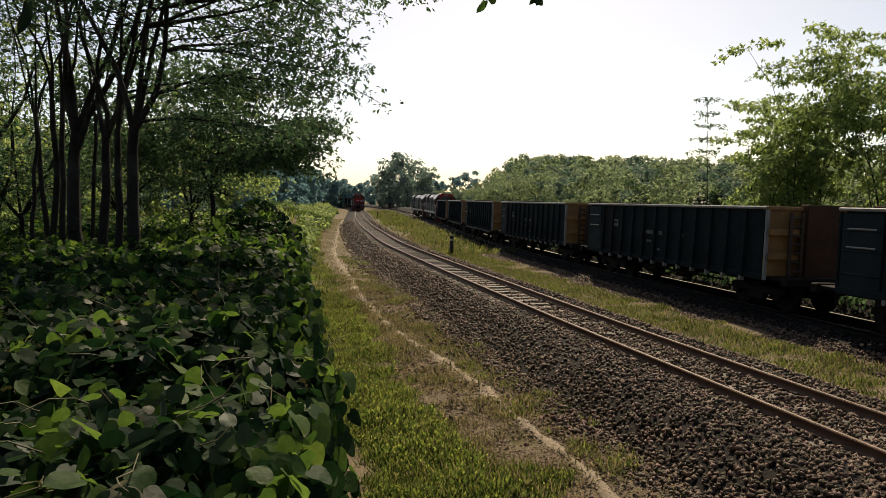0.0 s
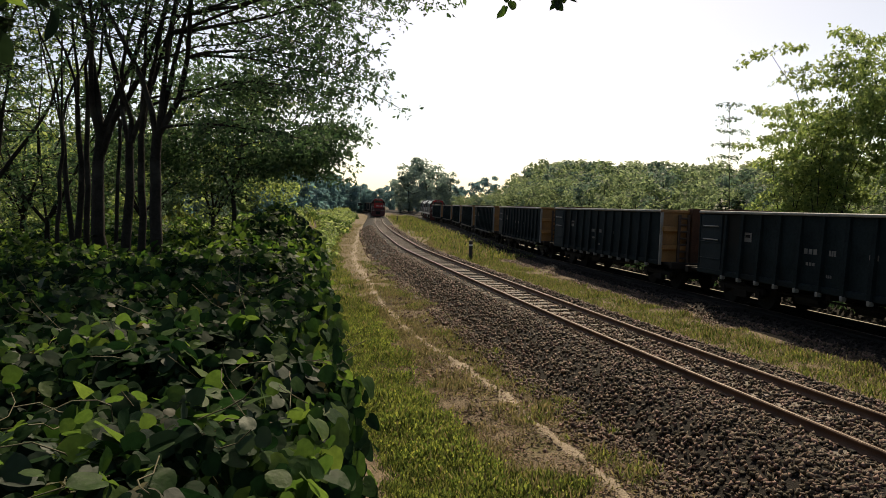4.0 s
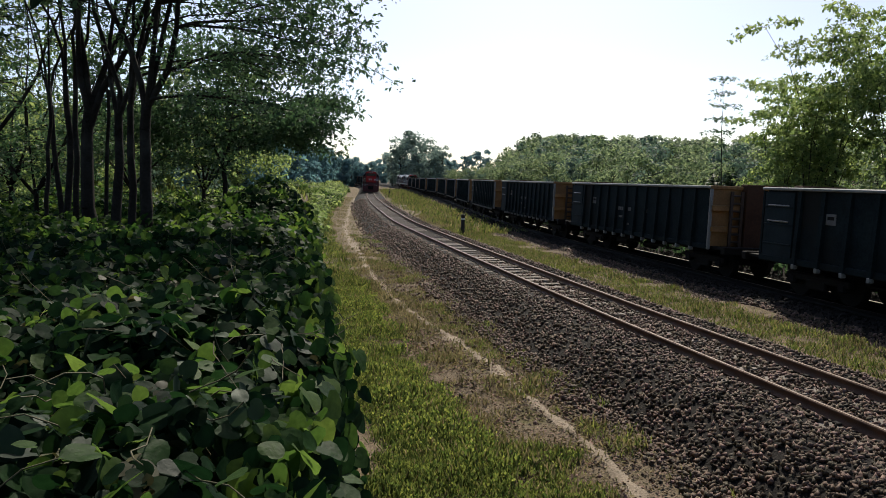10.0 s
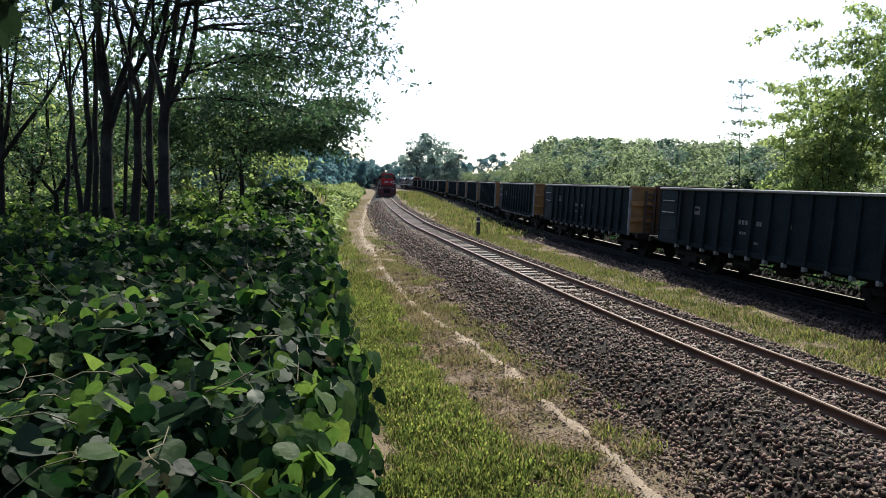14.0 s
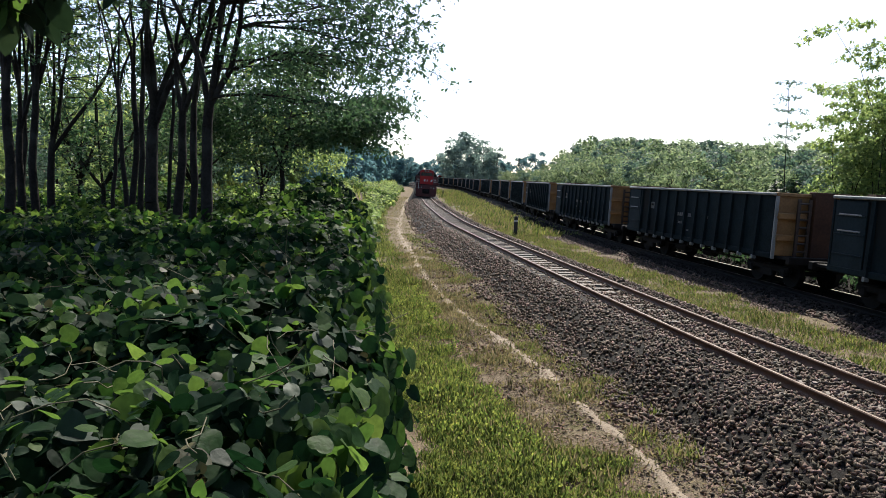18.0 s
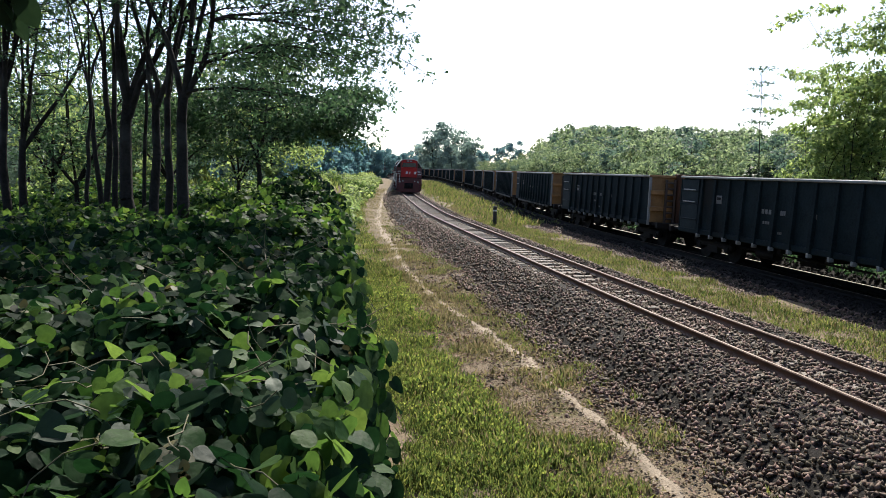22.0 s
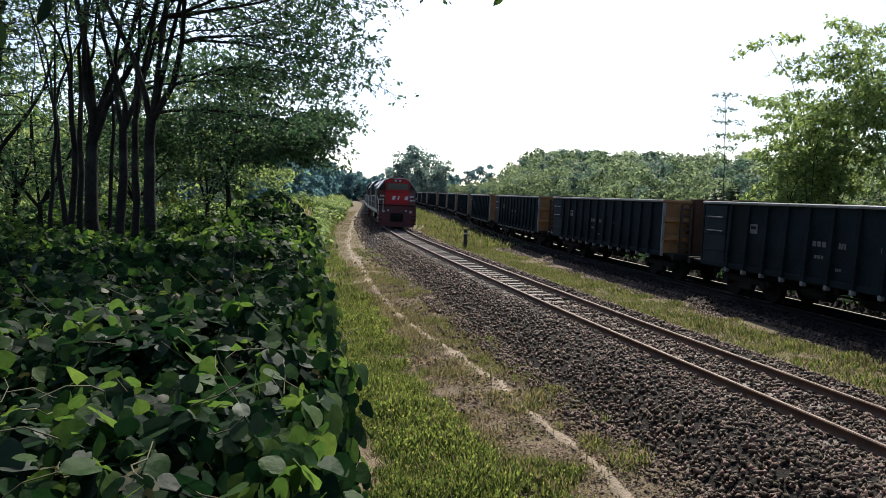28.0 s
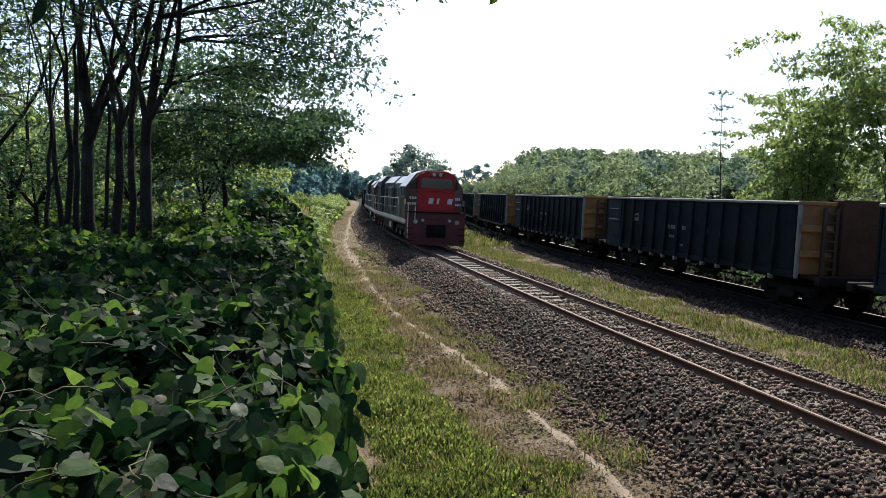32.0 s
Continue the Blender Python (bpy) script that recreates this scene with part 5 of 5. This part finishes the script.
def build_vines():
    bank = tagged(new("vine_thicket"), "dense green creeper covering the bank, broad leaves", "creeper")
    rng = np.random.default_rng(3)

    def leaves(n, y0, y1, power, size, name, kind, mat, deep=0.12, tilt=0.5):
        """Trifoliate leaves: n stalks with three leaflets each."""
        y = y0 + (y1 - y0) * rng.uniform(size=n) ** power
        w = np.minimum(0.75 * y + 2.5, 14)
        x = edge_x(y) - rng.uniform(size=n) ** 1.15 * w
        depth = edge_x(y) - x
        drop = np.clip(0.4 - depth, 0, 1)
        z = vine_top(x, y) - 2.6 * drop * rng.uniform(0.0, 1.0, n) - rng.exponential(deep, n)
        p = np.stack([x, y, z], 1)
        hang = (depth < 0.35)[:, None]
        nrm = np.array([0.1, -0.3, 1.0]) + rng.normal(0, tilt, (n, 3)) + hang * np.array([0.9, 0, -0.3])
        nrm /= np.linalg.norm(nrm, axis=1)[:, None]
        head = rng.normal(0, 1, (n, 3)) + np.array([0.2, -0.5, -0.25])
        head -= nrm * (head * nrm).sum(1)[:, None]
        head /= np.linalg.norm(head, axis=1)[:, None]
        sideways = np.cross(nrm, head)
        sz = size * rng.uniform(0.4, 1.35, n)
        pp, hh, nn, ss = [], [], [], []
        for a in (0.0, 1.75, -1.75):
            h = head * math.cos(a) + sideways * math.sin(a)
            pp.append(p + h * sz[:, None] * 0.12 + (head * sz[:, None] * 0.3 if a == 0 else 0))
            hh.append(h + rng.normal(0, 0.15, (n, 3)))
            nn.append(nrm + rng.normal(0, 0.25, (n, 3)) + h * 0.25)
            ss.append(sz * rng.uniform(0.85, 1.1, n))
        me = leaf_cloud(name, np.concatenate(pp), np.concatenate(nn), np.concatenate(ss), 0.46, kind, np.concatenate(hh))
        tagged(part(name, smooth(me), mat, bank), kind="stuff")

    # backlight and shade of the thicket are split between two leaf colours
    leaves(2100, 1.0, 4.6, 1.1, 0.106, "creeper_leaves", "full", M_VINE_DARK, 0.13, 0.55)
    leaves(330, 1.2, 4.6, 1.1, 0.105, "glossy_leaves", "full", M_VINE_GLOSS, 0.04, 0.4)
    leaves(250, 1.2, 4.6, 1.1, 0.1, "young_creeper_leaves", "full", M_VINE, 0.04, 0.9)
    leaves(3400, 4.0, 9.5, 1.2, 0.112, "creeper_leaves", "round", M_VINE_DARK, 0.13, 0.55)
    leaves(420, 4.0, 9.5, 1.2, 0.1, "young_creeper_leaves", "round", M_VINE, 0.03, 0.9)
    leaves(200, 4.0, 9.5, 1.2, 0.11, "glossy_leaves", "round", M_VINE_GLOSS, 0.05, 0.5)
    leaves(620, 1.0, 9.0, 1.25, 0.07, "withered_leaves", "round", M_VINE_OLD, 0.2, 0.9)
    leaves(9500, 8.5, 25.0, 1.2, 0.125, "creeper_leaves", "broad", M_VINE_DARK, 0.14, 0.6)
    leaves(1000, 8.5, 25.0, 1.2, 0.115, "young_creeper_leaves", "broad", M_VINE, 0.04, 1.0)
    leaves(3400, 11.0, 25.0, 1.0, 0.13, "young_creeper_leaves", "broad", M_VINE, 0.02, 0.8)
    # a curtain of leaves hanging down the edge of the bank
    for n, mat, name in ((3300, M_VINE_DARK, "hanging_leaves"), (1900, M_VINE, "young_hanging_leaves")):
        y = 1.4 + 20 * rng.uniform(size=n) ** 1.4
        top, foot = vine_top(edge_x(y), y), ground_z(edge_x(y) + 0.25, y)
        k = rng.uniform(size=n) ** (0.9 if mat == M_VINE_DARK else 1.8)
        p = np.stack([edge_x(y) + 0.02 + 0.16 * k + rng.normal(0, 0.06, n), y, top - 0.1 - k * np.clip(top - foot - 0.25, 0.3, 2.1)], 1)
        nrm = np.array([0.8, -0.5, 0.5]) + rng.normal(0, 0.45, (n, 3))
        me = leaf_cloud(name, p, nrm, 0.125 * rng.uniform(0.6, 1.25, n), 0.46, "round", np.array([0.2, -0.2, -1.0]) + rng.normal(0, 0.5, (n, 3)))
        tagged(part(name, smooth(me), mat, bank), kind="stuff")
    # single leaves standing clear of the mass
    one = leaf_cloud("leaf", np.zeros((1, 3)), np.array([[0.0, 0.0, 1.0]]), 0.095, 0.46, "full", np.array([[0.0, 1.0, 0.0]]))
    smooth(one).materials.append(M_VINE)
    for i in range(150):
        y = 1.3 + 4.5 * rng.uniform() ** 1.2
        x = edge_x(y) - rng.uniform() * (0.7 * y + 0.6)
        ob = new("leaf", one)
        ob.parent = bank
        k = rng.uniform(0.7, 1.2)
        ob.matrix_basis = pose(x, y, float(vine_top(x, y)) + rng.uniform(0.0, 0.07), rng.normal(20, 34), rng.normal(0, 32), rng.uniform(0, 360)) @ Matrix.Diagonal((k, k, k, 1))
    segs = []
    for i in range(280):
        y = 1.2 + 10 * rng.uniform() ** 1.3
        x = edge_x(y) - rng.uniform() * (0.7 * y + 1)
        p = np.array([x, y, float(vine_top(x, y)) - 0.03])
        d = rng.normal(0, 1, 3) * np.array([1, 1, 0.25])
        d /= np.linalg.norm(d)
        for k in range(4):
            d = d + rng.normal(0, 0.3, 3)
            d[2] -= 0.08
            d /= np.linalg.norm(d)
            q = p + d * 0.12
            segs.append((p, q, 0.0032, 0.0026))
            p = q
    tagged(part("tendril_mass", tubes("tendril_mass", segs, 4), M_TWIG, bank, "thin pale creeper stems"), kind="stuff")
    # a sheet below the leaves, coloured dark for the shade in the gaps
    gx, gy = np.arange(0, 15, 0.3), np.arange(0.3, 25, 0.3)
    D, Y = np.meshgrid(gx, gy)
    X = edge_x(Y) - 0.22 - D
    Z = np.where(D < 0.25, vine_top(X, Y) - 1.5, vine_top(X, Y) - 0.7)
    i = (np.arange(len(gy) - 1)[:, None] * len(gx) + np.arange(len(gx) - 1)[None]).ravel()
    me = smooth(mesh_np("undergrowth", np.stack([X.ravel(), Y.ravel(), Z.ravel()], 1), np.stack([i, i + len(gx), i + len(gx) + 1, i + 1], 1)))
    part("undergrowth", me, M_GAP_SHADE, bank, "dark sheet below the creeper, gap shade in its colour")


def shrub(seed, w, h, n, leaf, mat, label, group="shrubs on the bank"):
    rng = np.random.default_rng(seed)
    ob = new("shrub")
    lp, ln = [], []
    lumps = 14
    for i in range(lumps):
        a, k = rng.uniform(0, 2 * math.pi), rng.uniform() ** 0.5
        c = np.array([w * 0.8 * k * math.cos(a), w * 0.8 * k * math.sin(a), h * rng.uniform(0.15, 0.85) * (1.05 - 0.5 * k)])
        v = rng.normal(0, 1, (n // lumps, 3))
        v /= np.linalg.norm(v, axis=1)[:, None]
        lp.append(c + v * np.array([w, w, h]) * 0.3 * rng.uniform(0.5, 1.15, (n // lumps, 1)))
        ln.append(v + np.array([0, 0, 0.6]) + rng.normal(0, 0.4, (n // lumps, 3)))
    lp, ln = np.concatenate(lp), np.concatenate(ln)
    lp[:, 2] = np.abs(lp[:, 2])
    part("foliage", leaf_cloud("foliage", lp, ln, leaf * rng.uniform(0.6, 1.3, len(lp)), 0.36, "plain"), mat, ob)
    segs = []
    for i in range(9):
        b = 2 * math.pi * i / 9
        segs.append((np.zeros(3), np.array([math.cos(b) * w * 0.5, math.sin(b) * w * 0.5, h * 0.7]), 0.02, 0.008))
    part("stem", tubes("stem", segs, 5), M_TWIG, ob)
    return tagged(ob, label, "shrub", group)


def build_shrubs():
    lab = "bright green leafy shrub growing on the bank"
    kinds = [shrub(1, 1.2, 1.0, 1150, 0.16, M_LEAF_R, lab), shrub(2, 1.4, 1.2, 1250, 0.18, M_LEAF_R, lab), shrub(3, 1.1, 0.9, 1050, 0.15, M_VINE, lab)]
    rng = np.random.default_rng(4)
    n = 0
    q, l, d, r = frame_of(NEAR)
    for y in np.concatenate([np.arange(23, 60, 1.9), np.arange(60, 176, 4.6)]):
        s = np.interp(y, q[:, 1], l)
        k = int(np.searchsorted(l, s))
        for off in (-7.1 if y < 40 else -5.9, -8.0, *((-9.6,) if y < 60 else ())):
            o = off + rng.uniform(-0.4, 0.4)
            ob = kinds[n] if n < 3 else copy_thing(kinds[n % 3], pose(0, 0, 0))
            stand(ob, q[k, 0] + r[k, 0] * o, q[k, 1] + r[k, 1] * o, rng.uniform(0, 360), rng.uniform(0.6, 1.1) * (1.6 if y > 60 else 1))
            n += 1
    for i, x in enumerate(np.arange(-22, -8.5, 1.7)):
        ob = copy_thing(kinds[2], pose(0, 0, 0))
        tagged(ob, "leafy undergrowth below the rubber trees", group="undergrowth below the trees")
        stand(ob, x + 0.4 * math.sin(7 * x), 18.5 + 2.0 * math.sin(3 * x), 50 * i, 1.0)
    for i, x in enumerate(np.arange(-16, -6.4, 1.3)):
        ob = copy_thing(kinds[2], pose(0, 0, 0))
        tagged(ob, "leafy undergrowth below the rubber trees", group="undergrowth below the trees")
        stand(ob, x, 25 + 2.0 * math.sin(5 * x), 70 * i, 1.35)
    dk = shrub(7, 0.85, 4.1, 2600, 0.2, M_TWIG_LEAF, "dark round-topped bush beyond the train", "bushes beyond the train")
    stand(dk, 13.9, 36.0, 0, 1.18)
    wk = shrub(8, 1.6, 1.3, 900, 0.27, M_LEAF_R, "low weedy bush on the far side of the train", "weeds beyond the train")
    q, l, d, r = frame_of(FAR)
    n = 0
    for y in np.arange(12, 90, 4.0):
        k = int(np.searchsorted(q[:, 1], y))
        for off in (7.2, 9.8, 12.5):
            ob = wk if n == 0 else copy_thing(wk, pose(0, 0, 0))
            o = off + rng.uniform(-0.8, 0.8)
            stand(ob, q[k, 0] + r[k, 0] * o, q[k, 1] + r[k, 1] * o, rng.uniform(0, 360), rng.uniform(0.6, 1.1) * (off - 2) / 7.5)
            n += 1


PATH_LINE = [(2.6, 5.0), (2.2, 6.6), (1.9, 8.0), (1.6, 9.3), (1.25, 10.6), (0.9, 12.1), (0.4, 13.8), (-0.5, 16.5), (-1.4, 19.7), (-2.7, 25.9), (-4.0, 33.2), (-5.2, 39.6), (-6.9, 52.3), (-9.2, 72), (-12.9, 106)]


def build_grass():
    rng = np.random.default_rng(8)

    def patch(line, n, y0, y1, u0, u1, power, size, name, label, lim=0.0, mat=None, width=0.09, flat=False, k=1.3, rise=0.0, lift=0.0):
        q, l, d, r = frame_of(line)
        y = y0 + (y1 - y0) * rng.uniform(size=n) ** power
        s = np.interp(y, q[:, 1], l)
        u = u0 + (u1 - u0) * rng.uniform(size=n)
        soft = np.minimum(u - u0, u1 - u) / abs(u1 - u0)
        x = np.interp(s, l, q[:, 0]) + np.interp(s, l, r[:, 0]) * u
        yy = np.interp(s, l, q[:, 1]) + np.interp(s, l, r[:, 1]) * u
        keep = wave(x, yy, k) + 0.7 * wave(x + 5, yy, 2.9 * k) + rng.normal(0, 0.3, n) + 1.2 * np.clip(soft * 4 - 1, -1, 0) > lim
        keep &= (flat & (rng.uniform(size=n) < 0.22)) | (np.abs(x - np.interp(yy, [p[1] for p in PATH_LINE], [p[0] for p in PATH_LINE])) > (rng.uniform(-0.2, 0.2, n) if yy.min() < 30 else 0.0))
        x, yy = x[keep], yy[keep]
        z = ground_z(x, yy)
        m = len(x)
        z = z + lift + rise * rng.uniform(0, 1, m) * (1 + 0.6 * wave(x, yy, 2.2))
        tall = size * rng.uniform(0.4, 1.4, m) * (1 + 0.008 * yy) * (1 + 0.45 * wave(x, yy, 2.2))
        if flat:
            nrm = np.array([0, 0, 1.0]) + rng.normal(0, 0.4, (m, 3))
            head, z = rng.normal(0, 1, (m, 3)), z + rng.uniform(0.005, 0.03, m)
        else:
            nrm = rng.normal(0, 1, (m, 3)) * np.array([1, 1, 0.25])
            head = np.array([0, 0, 1.0]) + rng.normal(0, 0.5, (m, 3)) * np.array([1, 1, 0.3])
        me = leaf_cloud(name, np.stack([x, yy, z], 1), nrm, tall, width, "plain", head)
        tagged(part(name, me, mat or M_GRASS), label, "grass", kind="stuff")

    patch(NEAR, 50000, 4.2, 24, -6.0, -4.3, 1.6, 0.11, "grass", "low green grass and weeds along the bank", -0.6, width=0.06)
    patch(NEAR, 40000, 3.2, 9.5, -6.7, -3.2, 1.2, 0.10, "grass", "thick grass and weeds beside the footpath", -0.2, width=0.055)
    patch(NEAR, 13000, 3.6, 26, -6.0, -3.4, 1.6, 0.12, "dry_grass", "straw-coloured blades among the grass", -0.2, M_STRAW, 0.07)
    patch(NEAR, 52000, 3.6, 22, -6.0, -4.2, 1.6, 0.035, "herbs", "small leafy weeds among the grass", -0.6, M_HERB, width=0.32, rise=0.11)
    patch(NEAR, 38000, 3.2, 9.0, -6.6, -3.1, 1.2, 0.026, "herbs", "small leafy weeds beside the footpath", -0.1, M_HERB, width=0.32, rise=0.08)
    patch(NEAR, 26000, 4.2, 30, -5.0, -2.1, 1.6, 0.055, "weeds", "tiny dry weeds scattered over the soil", 0.1, M_STRAW, 0.1)
    patch(NEAR, 20000, 4.2, 30, -5.0, -2.1, 1.6, 0.05, "weeds", "tiny green weeds scattered over the soil", 0.25, M_GRASS, 0.14)
    patch(NEAR, 34000, 4.2, 24, -5.6, -2.2, 1.6, 0.06, "dry_litter", "pale dry stalks lying on the soil", -0.6, M_STRAW, 0.1, True)
    patch(NEAR, 40000, 22, 125, -6.2, -4.1, 1.6, 0.11, "grass", "green grass along the bank", -0.4)
    patch(NEAR, 17000, 24, 190, -22, -6.2, 1.2, 0.45, "grass", "tall rough grass on the bank", -1.2)
    patch(NEAR, 7000, 4.5, 30, -3.9, -2.5, 1.5, 0.07, "grass", "small tufts along the footpath", 0.35)
    patch(NEAR, 24000, 4.5, 32, -4.9, -2.1, 1.5, 0.09, "dry_grass", "thin dry grass tufts beside the ballast", -0.1, M_STRAW, 0.07)
    patch(NEAR, 22000, 5, 40, -3.6, -2.0, 1.4, 0.08, "grass", "sparse green tufts at the foot of the ballast", 0.3)
    patch(NEAR, 70000, 4.2, 26, -5.4, -2.2, 1.6, 0.045, "leaf_litter", "dead leaves and twigs on the dry soil", -1.0, M_LITTER, 0.3, True)
    patch(NEAR, 14000, 24, 110, -5.4, -2.3, 1.6, 0.08, "dry_grass", "dry grass along the footpath", -0.5, M_STRAW, 0.08)
    patch(NEAR, 34000, 7, 45, 1.9, 4.6, 1.4, 0.09, "grass", "short grass strip between the two lines", -0.65)
    patch(NEAR, 22000, 7, 60, 1.9, 4.8, 1.3, 0.1, "dry_grass", "dry grass between the two lines", -0.4, M_STRAW, 0.08)
    patch(NEAR, 22000, 40, 170, 1.9, 8.5, 1.3, 0.2, "grass", "short grass strip between the two lines", -0.1)
    patch(NEAR, 9000, 40, 170, 1.9, 8.5, 1.3, 0.2, "dry_grass", "dry grass between the two lines", -0.1, M_STRAW, 0.08)
    patch(FAR, 9000, 8, 70, 1.5, 2.4, 1.3, 0.14, "weeds", "leafy weeds on the bank beyond the second track", -1.6, M_LEAF, 0.34, rise=0.45, lift=0.3)
    patch(FAR, 30000, 8, 80, 5.6, 12, 1.3, 0.32, "grass", "rough grass beyond the train", -1.6)


def build_overhang():
    """Leafy twigs hanging close before the camera at the top."""
    rng = np.random.default_rng(21)
    corner = []
    for k in range(22):
        a = -0.54 - 0.24 * rng.uniform() ** 0.7
        corner.append((2.0 * a, 2.0, 3.14 + 0.7 * (a + 0.54) + 0.12 * rng.uniform()))
    centre = [(0.15, 2.5, 3.335), (0.18, 2.5, 3.315), (0.26, 2.5, 3.345), (0.34, 2.5, 3.315), (0.37, 2.52, 3.305), (0.40, 2.5, 3.335)]
    for foot, tips, many, size, wide in (((-1.9, 1.6, 3.9), corner, 4, 0.095, 0.27), ((0.25, 2.2, 3.9), centre, 4, 0.062, 0.3)):
        ob = new("overhanging_twig")
        segs, lp, lh = [], [], []
        f = np.array(foot)
        for tip in tips:
            tip = np.array(tip)
            m = (f + tip) / 2 + rng.normal(0, 0.06, 3) + np.array([0, 0, 0.1])
            segs += [(f, m, 0.009, 0.006), (m, tip, 0.006, 0.003)]
            for k in range(many):
                lp.append(tip + rng.normal(0, 0.03, 3))
                lh.append(np.array([0, 0, -1.0]) + rng.normal(0, 0.45, 3))
        lp, lh = np.array(lp), np.array(lh)
        nrm, sz = rng.normal(0, 1, (len(lp), 3)), size * rng.uniform(0.7, 1.25, len(lp))
        part("stem", tubes("stem", segs, 6), M_TWIG, ob)
        # every fourth tip gets a sunlit leaf colour, the rest a shaded one
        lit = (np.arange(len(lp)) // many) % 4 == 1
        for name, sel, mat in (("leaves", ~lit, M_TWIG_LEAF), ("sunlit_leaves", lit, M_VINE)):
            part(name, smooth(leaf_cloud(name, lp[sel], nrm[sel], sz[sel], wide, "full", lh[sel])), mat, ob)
        tagged(ob, "leafy twig hanging down from above, shaded and sunlit leaf colours", "twig", "overhanging twigs")


def build_path(line, wide, label):
    q, l = spline(line)
    fine = np.arange(0, l[-1], 0.13)
    q = np.stack([np.interp(fine, l, q[:, 0]), np.interp(fine, l, q[:, 1])], 1)
    q, l, d, r = frame_of((q, fine))
    k = np.arange(-4, 5)
    ragged = 0.05 * np.sin(l * 0.9) + 0.045 * np.sin(l * 2.9) + 0.04 * np.sin(l * 6.1) + 0.035 * np.sin(l * 13.7 + 1) + 0.03 * np.sin(l * 21.3)
    half = np.maximum(0.05, wide + ragged + 0.0008 * l)
    half = half * (0.5 + 0.5 * step(1.5, 7, l))
    x = q[:, 0, None] + r[:, 0, None] * half[:, None] * k / 4
    y = q[:, 1, None] + r[:, 1, None] * half[:, None] * k / 4
    z = ground_z(x, y).reshape(x.shape) + 0.03 - 0.045 * (np.abs(k) / 4) ** 2
    n, m = x.shape
    i = (np.arange(n - 1)[:, None] * m + np.arange(m - 1)[None]).ravel()
    me = smooth(mesh_np("footpath", np.stack([x.ravel(), y.ravel(), z.ravel()], 1), np.stack([i, i + 1, i + m + 1, i + m], 1)))
    tagged(part("footpath", me, M_PATH), label, "path", kind="structure")


def marker_post(x, y, h):
    ob = new("marker_post")
    part("shaft", Shape().box(-0.1, 0.1, -0.08, 0.08, -0.2, h * 0.72, 0.02), M_BLACK, ob, "black painted shaft")
    part("band", Shape().box(-0.1, 0.1, -0.08, 0.08, h * 0.72, h * 0.8, 0.01), M_WHITE, ob, "white painted band")
    part("cap", Shape().box(-0.1, 0.1, -0.08, 0.08, h * 0.8, h, 0.03), M_BLACK, ob)
    tagged(ob, "short black and white concrete marker post in the grass", "post", "marker posts")
    return stand(ob, x, y, 8, 1, 0.0)


build_ground()
near_track = build_line(NEAR, -38, 440, BED, "railway track on dark ballast, curving away")
far_track = build_line(FAR, -38, 500, BED_FAR, "second railway track under the long train", FAR_Z, M_IRON)
tagged(part("ballast_stones", bed_stones(NEAR, 4.5, 40, BED, 47000, 2.3, 1.0), M_STONE), "dark crushed ballast stones along the track", "ballast", kind="stuff")
tagged(part("ballast_stones", bed_stones(NEAR, 4.5, 26, [(-0.5, -0.15), (0.5, -0.15)], 5200, 1.9), M_STONE), "ballast stones heaped between the rails", "ballast", kind="stuff")
tagged(part("ballast_stones", bed_stones(NEAR, 38, 90, BED, 6000, 1.3), M_STONE), "dark crushed ballast stones farther along the track", "ballast", kind="stuff")
tagged(part("ballast_stones", bed_stones(FAR, 9, 42, [(-2.6, -0.7), (-2.4, -0.62), (-1.6, -0.2)], 10500, 1.5, drop=FAR_Z), M_STONE), "dark crushed ballast shoulder beside the long train", "ballast", kind="stuff")
tagged(part("ballast_stones", bed_stones(FAR, 9, 60, BED_FAR[2:-3], 12000, 1.5, drop=FAR_Z), M_TRAIN_SHADE_STONE), "crushed ballast stones under the long train, its shadow in their colour", "ballast", kind="stuff")
# added strip beside the far rail, painted pale for the rail head's gleam
tagged(part("rail_glint_strip", smooth(sweep(FAR, 4, 150, [(0.98, -0.27), (1.0, -0.13), (1.12, -0.12), (1.28, -0.13), (1.31, -0.27)], False, FAR_Z)), M_RAIL_GLINT), "pale added strip standing in for the far rail glint", "path", kind="structure")
build_path(PATH_LINE, 0.165, "narrow sandy footpath trodden beside the ballast")
build_path([(-2.3, 14.5), (-2.8, 17.2), (-3.4, 20.5), (-4.0, 24), (-4.9, 27.5), (-5.9, 32), (-6.6, 36)], 0.2, "bare sandy strip at the foot of the bank")
build_trains()
build_left_trees()
build_right_trees()
build_far_trees()
build_vines()
build_shrubs()
build_grass()
build_overhang()
marker_post(1.15, 41.0, 1.08)
marker_post(-9.4, 128.0, 1.0)
lump = stones("loose_stone", 1, lambda n: np.zeros((n, 3)), lambda p: np.full(1, 0.09))
tagged(part("loose_stone", lump, M_BLACK), "dark loose lump of stone on the dry soil", "stone").matrix_basis = pose(-0.12, 10.95, -0.58)
slab = part("concrete_slab", Shape().box(-0.45, 0.45, -0.3, 0.3, -0.05, 0.09, 0.03), M_WHITE)
tagged(slab, "small pale slab lying in the grass", "slab").matrix_basis = pose(-4.2, 80.0, -0.55, 3, -2, 20)
build_sleepers(NEAR, near_track, np.interp(4, NEAR[0][:, 1], NEAR[1]), 230)

motions()
